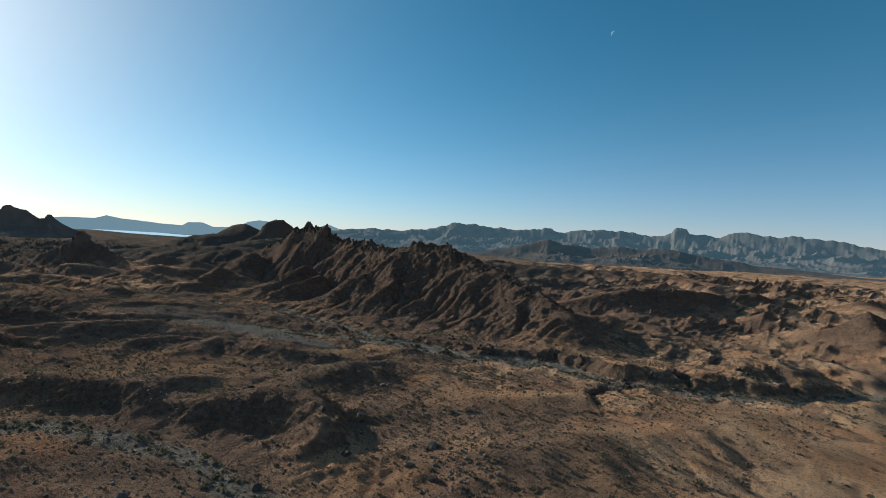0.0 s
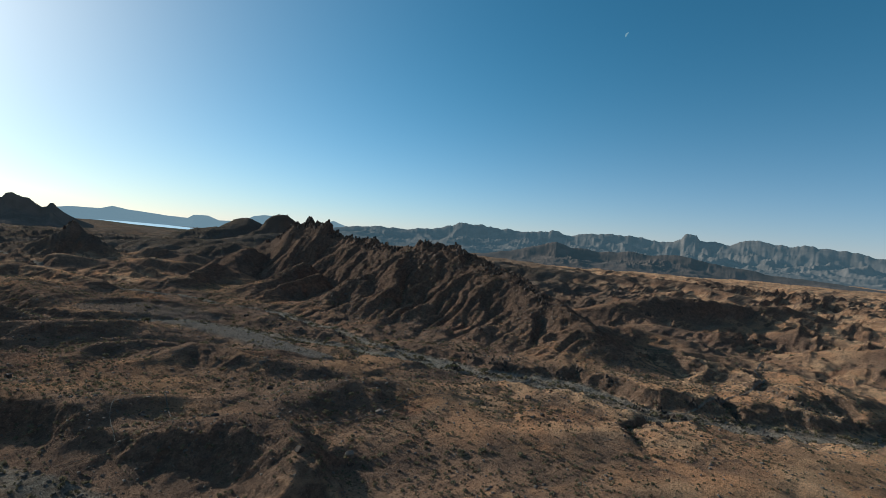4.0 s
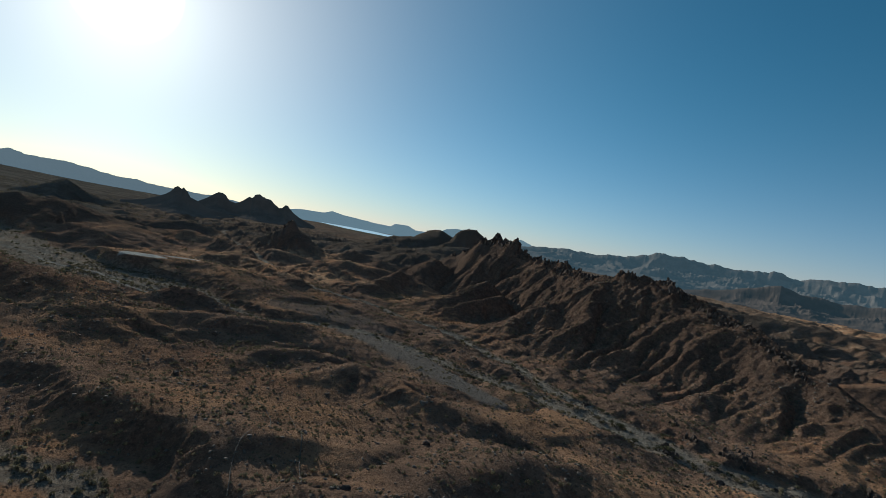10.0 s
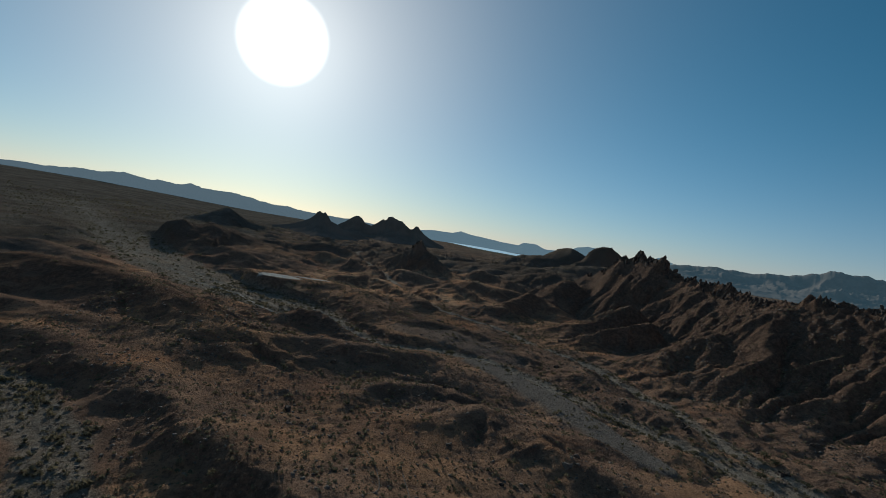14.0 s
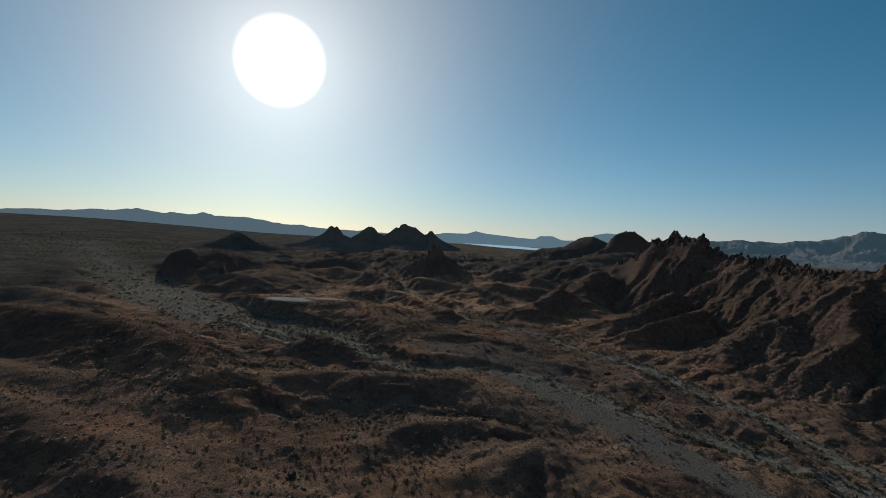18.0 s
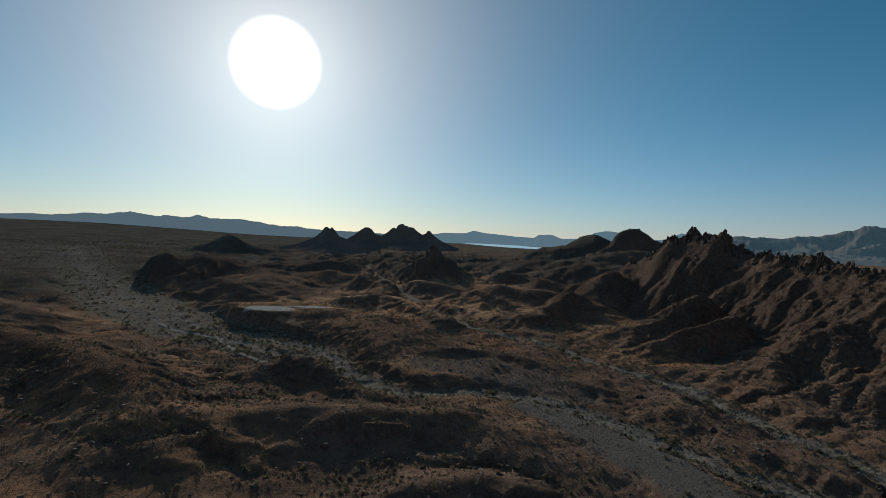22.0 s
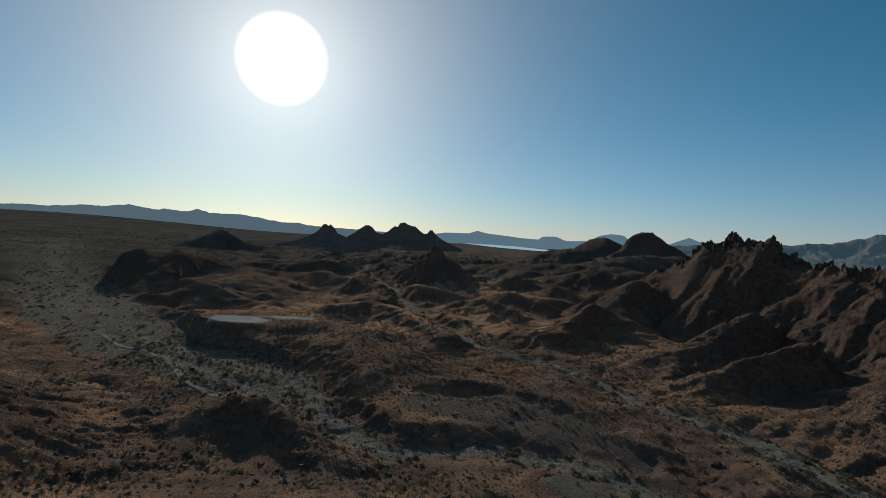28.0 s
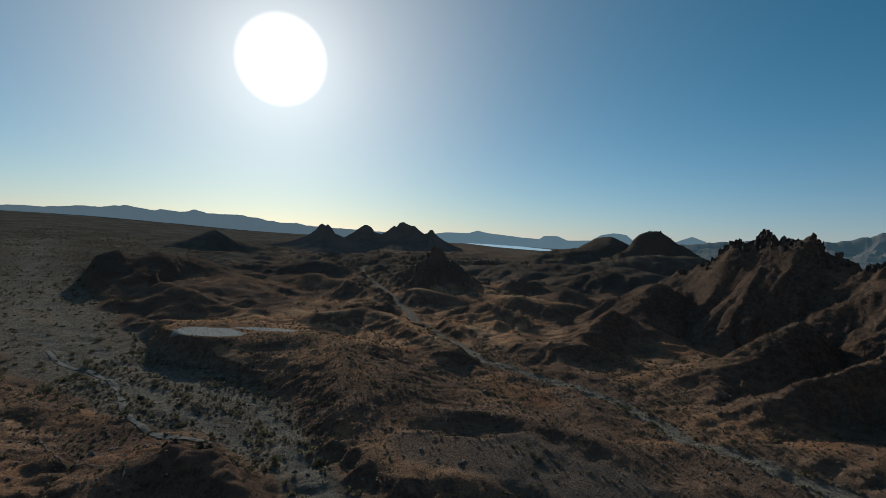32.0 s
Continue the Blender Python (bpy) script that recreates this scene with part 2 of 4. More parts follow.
def ridged(x, y, octaves, seed=0):
    """From 0 in the gullies to 1 on the sharp crests between them."""
    total, amp, norm = 0.0, 1.0, 0.0
    for i in range(octaves):
        total = total + amp * (1 - np.abs(2 * vnoise(x, y, seed + i) - 1)) ** 2
        norm += amp
        x, y, amp = 0.8 * x * 2.1 - 0.6 * y * 2.1, 0.6 * x * 2.1 + 0.8 * y * 2.1, amp * 0.5
    return total / norm


def step(a, b, v):
    u = np.clip((v - a) / (b - a), 0, 1)
    return u * u * (3 - 2 * u)


def smooth_max(a, b, k):
    t = np.clip(0.5 + 0.5 * (a - b) / k, 0, 1)
    return b + (a - b) * t + k * t * (1 - t)


def along(x, y, line):
    """Distance to a broken line, the length along it, and its third and fourth values there."""
    best, run, vals = np.full(x.shape, 1e9), np.zeros(x.shape), [np.zeros(x.shape) for _ in line[0][2:]]
    side, start = np.zeros(x.shape), 0.0
    for p, q in zip(line, line[1:]):
        dx, dy = q[0] - p[0], q[1] - p[1]
        length = math.hypot(dx, dy)
        t = np.clip(((x - p[0]) * dx + (y - p[1]) * dy) / length ** 2, 0, 1)
        d = np.hypot(x - p[0] - t * dx, y - p[1] - t * dy)
        near = d < best
        best = np.where(near, d, best)
        run = np.where(near, start + t * length, run)
        side = np.where(near, np.sign((x - p[0]) * dy - (y - p[1]) * dx), side)
        vals = [np.where(near, a + t * (b - a), v) for v, a, b in zip(vals, p[2:], q[2:])]
        start += length
    return best, run, side, vals


# washes: x, y, floor, half width
WASH_WEST = [(-900, 1150, 3, 60), (-524, 650, -8, 45), (-291, 367, -11, 42), (-179, 262, -12, 36), (-116, 223, -12, 30), (-78, 200, -13, 24),
             (-53, 172, -13, 11), (-33, 144, -13, 7), (-12, 131, -13, 5), (29, 137, -13.5, 7), (52, 126, -13.5, 7), (74, 104, -14, 8),
             (100, 62, -14, 8), (135, 18, -14.5, 10), (156, -14, -15, 11), (185, -62, -15.5, 12), (212, -100, -16, 16), (216, -145, -16.5, 16),
             (243, -182, -17, 10), (282, -220, -17.5, 10), (353, -246, -18, 12), (620, -340, -19, 20)]
WASH_NORTH = [(-150, 1000, -4, 3), (-129, 830, -7, 3), (-60, 600, -9, 3), (-20, 431, -11, 3), (29, 306, -11.5, 4), (67, 266, -12, 4), (90, 239, -12.5, 4),
              (98, 200, -13, 5), (132, 160, -13.5, 8), (150, 84, -14.5, 7), (160, 20, -15, 6), (185, -52, -15.5, 6)]
WASH_SOUTH = [(-320, 60, -9, 8), (-170, -2, -11, 8), (-124, -24, -12, 8), (-95, -52, -12, 9), (-76, -78, -12.5, 8), (-44, -94, -12.5, 5), (-26, -116, -13, 4), (-10, -142, -13.5, 4), (2, -183, -14, 4), (20, -240, -15, 5), (90, -330, -17, 6)]
# crests: x, y, height
MAIN_CREST = [(225, 490, 40), (240, 460, 52), (254, 440, 72), (265, 424, 79), (272, 405, 73), (278, 386, 76), (284, 362, 58), (290, 330, 58), (297, 268, 54),
              (299, 222, 50), (293, 188, 54), (290, 166, 58), (302, 135, 59), (306, 92, 48), (307, 46, 39), (302, 0, 27), (292, -48, 13)]
# every hill: crest line of (x, y, height), half width of its foot, sharpness, gullies
HILLS = []


def hill(crest, half, sharp, gully):
    HILLS.append((crest, half, sharp, gully))


hill([(-270, 160, 7), (-238, 145, 9), (-203, 131, 10), (-162, 110, 10), (-121, 81, 8), (-95, 62, 3), (-78, 60, -2)], 66, 1.1, 1.2)
hill([(-76, 70, -3), (-47, 73, -1), (-15, 74, -1), (9, 75, -2), (22, 70, -5)], 44, 1.1, 2.0)
hill([(-84, 128, -5), (-70, 137, 1), (-52, 128, 0), (-30, 104, -5)], 26, 1.2, 1.5)
hill([(-4, 196, -5), (26, 198, -5), (54, 184, -5), (69, 170, -7)], 24, 1.0, 1.0)
hill([(-165, 24, -3), (-118, -4, -3), (-92, -24, -3), (-68, -43, -2), (-53, -50, -3), (-34, -53, -4), (-10, -58, -5)], 56, 1.2, 2.0)
hill([(40, -103, -4), (55, -100, -2.5), (79, -91, -1), (99, -97, -2), (112, -112, -3.5), (118, -133, -6)], 46, 1.1, 2.0)
hill([(-2, -108, -4), (4, -111, -2), (24, -117, 0), (35, -130, 0), (38, -146, -2), (22, -162, -4)], 32, 1.2, 3.5)
hill([(-52, -53, -3), (-24, -73, -2), (5, -80, -2), (24, -78, -6)], 44, 1.2, 2.0)
hill([(74, -136, -8), (94, -146, -7), (128, -168, -6), (161, -177, -7.5), (176, -196, -7), (192, -217, -7.5), (224, -238, -9)], 54, 1.1, 2.5)
hill([(72, -203, -7), (103, -211, -5), (146, -222, -6.5), (172, -232, -6), (180, -254, -7)], 54, 1.1, 2.5)
hill([(12, -10, -6), (36, 6, -2), (52, -20, -3), (80, -40, -6)], 30, 1.2, 2.5)
hill([(-20, 10, -7), (-4, 26, -4), (20, 34, -6)], 26, 1.2, 2.5)
hill([(-170, 285, -1), (-140, 292, 0), (-100, 300, 0), (-66, 288, 1), (-44, 244, 0), (-34, 196, -3)], 34, 1.0, 1.5)
hill([(-185, 318, -2), (-120, 330, 0), (-55, 290, 0), (-25, 225, -3)], 62, 1.0, 2.0)
hill([(-90, 362, 2), (-60, 400, 3), (-32, 368, 2), (6, 298, -2)], 44, 1.2, 3.0)
hill([(-372, 480, 8), (-346, 540, 25), (-330, 548, 19), (-312, 560, 28), (-296, 580, 20), (-262, 575, 12), (-230, 560, 3)], 150, 1.35, 6.0)
hill([(-250, 470, 6), (-215, 440, 4)], 50, 1.2, 3.0)
hill([(200, 480, 22), (190, 446, 30), (174, 424, 20), (150, 400, 4)], 60, 1.15, 4.0)
hill([(142, 408, 8), (130, 390, 13), (110, 366, 3), (96, 345, -4)], 38, 1.2, 3.0)
hill([(215, 300, 22), (187, 291, 13), (168, 283, 4), (147, 276, -1)], 34, 1.2, 3.0)
hill([(205, 235, 16), (170, 232, 6), (145, 225, -2)], 34, 1.2, 3.0)
hill([(60, 330, -4), (88, 322, 0), (105, 345, 6)], 36, 1.2, 3.0)
hill([(100, 700, 4), (128, 690, 9), (166, 640, 3)], 70, 1.2, 5.0)
hill([(40, 560, 2), (80, 520, 5), (120, 500, 4)], 70, 1.2, 5.0)
hill([(-62, 712, 8), (-30, 700, 22), (-8, 690, 45), (6, 676, 26), (28, 650, 12), (60, 610, 2)], 62, 1.7, 4.0)
hill([(60, 960, 8), (100, 900, 12), (150, 820, 10)], 110, 1.3, 7.0)
hill([(150, 1000, 14), (250, 930, 22), (330, 850, 20)], 150, 1.3, 9.0)
hill([(-620, 1210, 14), (-556, 1263, 44), (-513, 1281, 16)], 130, 1.6, 8.0)
hill([(377, 1400, 46), (458, 1428, 84), (520, 1420, 60)], 190, 1.2, 9.0)
hill([(478, 1290, 62), (490, 1268, 95), (522, 1252, 101), (555, 1222, 72), (575, 1168, 46), (560, 1100, 26)], 110, 1.0, 8.0)
hill([(330, 1000, 30), (420, 1060, 44), (520, 1090, 40)], 150, 1.3, 9.0)
hill([(560, 700, 30), (480, 560, 34), (400, 470, 40), (330, 430, 52)], 120, 1.3, 9.0)
hill([(780, 560, 14), (863, 501, 19), (937, 412, 15), (1004, 368, 17), (1060, 275, 16), (1037, 189, 6)], 110, 1.2, 5.0)
hill([(470, 62, 8), (520, 32, 16), (571, 4, 19), (640, -12, 14), (697, -33, 15), (740, -70, 6)], 58, 1.3, 5.0)
hill([(428, 66, 3), (457, 38, 12), (472, 10, 4)], 42, 1.2, 3.5)
hill([(436, 4, -5), (459, -20, -1), (476, -50, -6)], 38, 1.2, 3.0)
hill([(584, 70, 12), (602, 44, 18), (626, 12, 8)], 44, 1.2, 3.5)
hill([(498, -172, 3), (506, -203, 22), (524, -238, 6)], 56, 1.3, 3.5)
hill([(286, -58, -8), (330, -80, -6), (378, -98, -7), (410, -130, -9)], 36, 1.2, 3.0)
hill([(355, 0, -4), (388, -22, 1), (410, -56, -5)], 38, 1.2, 3.0)
hill([(700, -180, 0), (811, -130, 10), (900, -100, 8)], 90, 1.2, 4.0)
hill([(-420, 250, 0), (-360, 300, 1), (-300, 270, -2)], 50, 1.0, 1.5)
hill([(-330, 160, 2), (-280, 190, 2), (-250, 210, -3)], 40, 1.0, 1.5)
hill([(-215, 70, -2), (-163, 52, -2), (-138, 44, -4), (-100, 28, -6)], 34, 1.1, 2.0)
hill([(60, 520, 2), (78, 500, 10), (100, 470, 4)], 40, 1.2, 3.0)
hill([(110, 560, 4), (132, 548, 14), (160, 520, 6)], 46, 1.2, 3.0)
hill([(20, 470, -2), (44, 452, 5), (66, 430, 0)], 34, 1.2, 2.5)
hill([(-70, 560, 0), (-30, 545, 8), (10, 530, 2)], 48, 1.2, 3.0)
hill([(70, 640, 6), (96, 625, 18), (120, 600, 8)], 48, 1.3, 4.0)
hill([(-190, 640, 2), (-150, 620, 9), (-110, 600, 2)], 60, 1.2, 3.0)
hill([(-250, 800, 4), (-190, 780, 14), (-120, 770, 5)], 80, 1.2, 4.0)
hill([(180, 760, 10), (230, 720, 26), (270, 670, 14)], 80, 1.3, 5.0)
hill([(250, 600, 18), (262, 560, 30), (250, 520, 26)], 70, 1.3, 5.0)


def shape(x, y):
    """The large forms, before rain has cut them, and how craggy they are."""
    r = np.hypot(x, y)
    wx, wy = x + 5 * fbm(x / 40, y / 40, 4, 40), y + 5 * fbm(x / 40, y / 40, 4, 50)
    far = step(420, 1300, r)
    # rough country north and east, open plain far to the west and round the lake
    rough = step(-620, -200, x) * np.maximum(step(260, 560, r), 0.7 * step(250, 340, x)) * step(1900, 1300, r)
    plain = step(-280, -480, x + 0.15 * y)
    h = -10.0 + 1.5 * plain + 5.5 * far + 0.007 * np.clip(-x - 350, 0, 4000) + 0.002 * np.clip(r - 900, 0, 4000)
    # the plain climbs towards the western range
    h = h + 0.0145 * np.clip(r - 1300, 0, 4000) * step(0.28, 0.62, -x / np.maximum(r, 1))
    calm = 0.25 + 0.75 * step(2500, 1600, r)
    h = h + calm * (4.2 + 6 * far) * (1 - 0.6 * plain) * fbm(wx / (62 + 50 * far), wy / (62 + 50 * far), 3, 3)
    h = h - calm * (6.4 + 4 * far) * (1 - 0.6 * plain) * (0.6 - ridged(wx / 46, wy / 46, 4, 9))
    h = h + rough * (16 * (ridged(wx / 130, wy / 130, 3, 17) - 0.5) + 30 * (ridged(wx / 62, wy / 62, 4, 18) - 0.42) + 4 * fbm(wx / 60, wy / 60, 3, 19))
    peak = np.zeros(x.shape)
    for crest, half, sharp, gully in HILLS:
        half = half * (1.35 if max(p[2] for p in crest) > 20 else 1.0)
        xs, ys = [p[0] for p in crest], [p[1] for p in crest]
        m = (x > min(xs) - half * 1.4) & (x < max(xs) + half * 1.4) & (y > min(ys) - half * 1.4) & (y < max(ys) + half * 1.4)
        if not m.any():
            continue
        a, b = wx[m], wy[m]
        d, s, side, (zc,) = along(a, b, crest)
        d = d * (1 + 0.55 * min(gully / 4, 1) * (0.5 - ridged(a / (10 + half * 0.4), b / (10 + half * 0.4), 3, 43)))
        if sharp > 1.25:
            zc = zc + (zc + 13) * (0.14 * fbm(s / (half * 0.16), s * 0 + 3, 4, 36) + 0.05)
        u = np.clip(d / half, 0, 1.35)
        # a rounded crest, straight flanks, a hollow foot
        cap, foot = (0.07, 1.35) if sharp > 1.35 else (0.24, 1.2)
        g = (np.sqrt(np.clip(u, 0, 1) ** 2 + cap ** 2) - cap) / (math.sqrt(1 + cap ** 2) - cap)
        form = zc - (zc + 13) * (1 - np.clip(1 - g, 0, 1) ** foot)
        if sharp > 1.35:
            form = form + (zc + 13) * step(0.02, 0.12, u) * step(1.0, 0.6, u) * (0.22 * fbm(a / (half * 0.16), b / (half * 0.16), 4, 33) + 0.30 * (ridged(a / (half * 0.45), b / (half * 0.45), 3, 34) - 0.45))
        peak[m] = np.maximum(peak[m], step(0.16, 0.02, u) * step(14, 24, zc))
        form = form + np.clip(zc + 8, 0, 40) * 0.09 * fbm(a / (half * 0.3), b / (half * 0.3), 4, 35) * step(0.0, 0.15, u)
        wave = half * 0.32
        form = form - gully * (1 - ridged(a / wave + 3 * side, b / wave, 2, 21)) * step(0.06, 0.5, u) - 40 * np.clip(u - 1, 0, 1)
        h[m] = smooth_max(h[m], form, 5.0)
    crag = np.zeros(x.shape)
    m = (x > 40) & (x < 540) & (y > -160) & (y < 640)
    if m.any():
        a, b = x[m] + 5 * fbm(x[m] / 26, y[m] / 26, 3, 60), y[m] + 5 * fbm(x[m] / 26, y[m] / 26, 3, 70)
        d, s, side, (zc,) = along(a, b, MAIN_CREST)
        half = (98.0 + 52.0 * step(300, 170, b)) * np.clip((zc + 25) / 85, 0.35, 1.1)
        u = np.clip(d / half, 0, 1.3)
        form = zc - (zc + 12) * (1 - np.clip(1 - u, 0, 1) ** 1.35)
        lane = s / 44 + 0.5 * fbm(a / 70, b / 70, 2, 80) + 7 * side
        spur = 1 - np.abs(2 * vnoise(lane, d / 260, 81) - 1)
        flank = step(0.05, 0.3, u) * step(1.08, 0.7, u) * np.clip((zc + 15) / 75, 0.25, 1)
        form = form + (6 * fbm(a / 24, b / 24, 4, 87) + 19 * (ridged(a / 78, b / 78, 5, 88) - 0.42)) * flank
        form = form + 6 * (spur - 0.55) * flank
        form = form - 40 * np.clip(u - 1, 0, 1)
        h[m] = smooth_max(h[m], form, 4.0)
        peak[m] = np.maximum(peak[m], step(0.12, 0.02, u))
        crag[m] = step(0.15, 0.02, u) * np.clip((zc - 25) / 30, 0, 1)
    return h, crag, peak


def washes(x, y, h):
    gravel, road = np.zeros(x.shape), np.zeros(x.shape)
    for line, bank in ((WASH_SOUTH, 40.0), (WASH_NORTH, 12.0), (WASH_WEST, 11.0)):
        d, s, side, (zf, w) = along(x + 4 * fbm(x / 22, y / 22, 2, 95), y + 4 * fbm(x / 22, y / 22, 2, 97), line)
        d = d + 0.25 * w * fbm(x / 30, y / 30, 2, 99)
        t = step(w + bank, w * 0.9, d) ** 2
        bars = 0.5 * fbm(x / 6, y / 6, 3, 11) + 0.9 * step(0.1, 0.5, fbm(x / 13, y / 13, 2, 13))
        h = h + (zf + bars - h) * t
        gravel = np.maximum(gravel, step(w + 2.5, w * 0.8, d))
        if line is not WASH_SOUTH:
            road = np.maximum(road, step(4.0, 2.6, np.abs(d - np.minimum(w - 4, 9) * (w > 12))))
    h = h - 0.5 * road
    gravel = gravel * (0.3 + 0.7 * step(1000, 420, np.hypot(x, y)))
    return h, gravel, road


def rain(xs, ys, turns, strength, most):
    """Lets water cut its network of gullies into the large forms; returns the change of height on the grid."""
    gx, gy = np.meshgrid(xs, ys)
    z0, crag, peak = shape(gx.ravel(), gy.ravel())
    z0, gravel, road = washes(gx.ravel(), gy.ravel(), z0)
    ny, nx = gx.shape
    n, cell = nx * ny, float(xs[1] - xs[0])
    z = z0 + 0.5 * np.random.RandomState(8).rand(n)
    edge = np.zeros((ny, nx), bool)
    edge[0], edge[-1], edge[:, 0], edge[:, -1] = True, True, True, True
    fixed = edge.ravel() | (road > 0.5)
    moves = [(-1, 0, 1.0), (1, 0, 1.0), (0, -1, 1.0), (0, 1, 1.0), (-1, -1, 1.4142), (-1, 1, 1.4142), (1, -1, 1.4142), (1, 1, 1.4142)]
    ids = np.arange(n).reshape(ny, nx)
    for turn in range(turns):
        # raise hollows until they spill
        g = z.reshape(ny, nx)
        full = np.where(fixed.reshape(ny, nx), g, 1e6)
        for sweep in range(60 if turn else 160):
            p = np.pad(full, 1, constant_values=1e6)
            low = np.min([p[1 + a:1 + a + ny, 1 + b:1 + b + nx] for a, b, c in moves], axis=0)
            nxt = np.where(fixed.reshape(ny, nx), g, np.maximum(g, np.minimum(full, low + 0.004)))
            if np.array_equal(nxt, full):
                break
            full = nxt
        g = np.where(full > 1e5, g, full)
        p = np.pad(g, 1, mode="edge")
        drop = np.stack([(g - p[1 + a:1 + a + ny, 1 + b:1 + b + nx]) / (c * cell) for a, b, c in moves])
        best = drop.argmax(0)
        offs = np.array([a * nx + b for a, b, c in moves])
        to = np.where((drop.max(0) > 0) & ~fixed.reshape(ny, nx), ids + offs[best], ids).ravel()
        to = np.clip(to, 0, n - 1)
        order = np.argsort(-g.ravel())
        area, rec = [cell * cell] * n, to.tolist()
        for i in order.tolist():
            if rec[i] != i:
                area[rec[i]] += area[i]
        pull = (strength * np.sqrt(np.minimum(np.array(area), most)) / cell).tolist()
        zl = z.tolist()
        for i in order[::-1].tolist():
            j = rec[i]
            if j != i:
                if zl[j] < zl[i]:
                    zl[i] = (zl[i] + pull[i] * zl[j]) / (1 + pull[i])
        g = np.array(zl).reshape(ny, nx)
        p = np.pad(g, 1, mode="edge")
        g = g + 0.06 * (p[:-2, 1:-1] + p[2:, 1:-1] + p[1:-1, :-2] + p[1:-1, 2:] - 4 * g)
        z = np.where(fixed, z0, g.ravel())
    change = ((z - z0) * (1 - 0.85 * peak) * (1 - 0.72 * step(0, 22, z0))).reshape(ny, nx)
    flow = np.log10(np.array(area)).reshape(ny, nx)
    rim = np.minimum(np.minimum(gx - xs[0], xs[-1] - gx), np.minimum(gy - ys[0], ys[-1] - gy))
    return change, flow, step(0, 90, rim)


def onto(xs, ys, grid, X, Y):
    """Smoothly carries values from an even grid over to other grid lines; 0 outside."""
    def weights(src, dst):
        c = src[1] - src[0]
        f = (dst - src[0]) / c
        i = np.floor(f).astype(int)
        t = f - i
        w = [-0.5 * t + t * t - 0.5 * t ** 3, 1 - 2.5 * t * t + 1.5 * t ** 3, 0.5 * t + 2 * t * t - 1.5 * t ** 3, -0.5 * t * t + 0.5 * t ** 3]
        inside = (i >= 1) & (i < len(src) - 2)
        return [(np.clip(i + k - 1, 0, len(src) - 1), w[k] * inside) for k in range(4)]
    wide = sum(grid[:, i] * w[None, :] for i, w in weights(xs, X))
    return sum(wide[i, :] * w[:, None] for i, w in weights(ys, Y))


def axis(lo, a, b, hi, fine, last, grow, grow_up):
    """Lines across the land: even from a to b, then wider and wider apart."""
    mid = list(np.arange(a, b, fine))
    left, v, g = [], a, fine
    while v > lo:
        g *= grow
        v -= g
        left.append(v)
    right, v, g = [], mid[-1], last
    while v < hi:
        g *= grow_up
        v += g
        right.append(v)
    return np.array(left[::-1] + mid + right)


def sheet(name, xs, ys, height, attrs):
    nx, ny = len(xs), len(ys)
    gx, gy = np.meshgrid(xs, ys)
    co = np.stack([gx, gy, height], -1).reshape(-1, 3)
    i = (np.arange(ny - 1)[:, None] * nx + np.arange(nx - 1)[None, :]).reshape(-1)
    quads = np.stack([i, i + 1, i + nx + 1, i + nx], -1).astype(np.int32)
    me = bpy.data.meshes.new(name)
    me.vertices.add(len(co))
    me.vertices.foreach_set("co", co.astype(np.float32).ravel())
    me.loops.add(quads.size)
    me.loops.foreach_set("vertex_index", quads.ravel())
    me.polygons.add(len(quads))
    me.polygons.foreach_set("loop_start", np.arange(0, quads.size, 4, dtype=np.int32))
    me.polygons.foreach_set("use_smooth", np.ones(len(quads), dtype=bool))
    me.update(calc_edges=True)
    for key, value in attrs.items():
        me.attributes.new(key, "FLOAT", "POINT").data.foreach_set("value", value.astype(np.float32).ravel())
    return new(name, me)


GX = axis(-4700, -120, 300, 4700, 1.15, 1.15, 1.017, 1.016)
GY = axis(-1600, -190, 300, 4700, 1.15, 1.15, 1.035, 1.012)
MX, MY = np.meshgrid(GX, GY)
# rain near by on a fine grid, and far off on a coarse one
RX, RY = np.arange(-330, 440, 2.2), np.arange(-330, 540, 2.2)
CUT, FLOW, NEAR = rain(RX, RY, 9, 0.062, 4000.0)
SX, SY = np.arange(-1100, 1000, 6.5), np.arange(-420, 2420, 6.5)
CUT_FAR, FLOW_FAR, MIDDLE = rain(SX, SY, 8, 0.06, 30000.0)


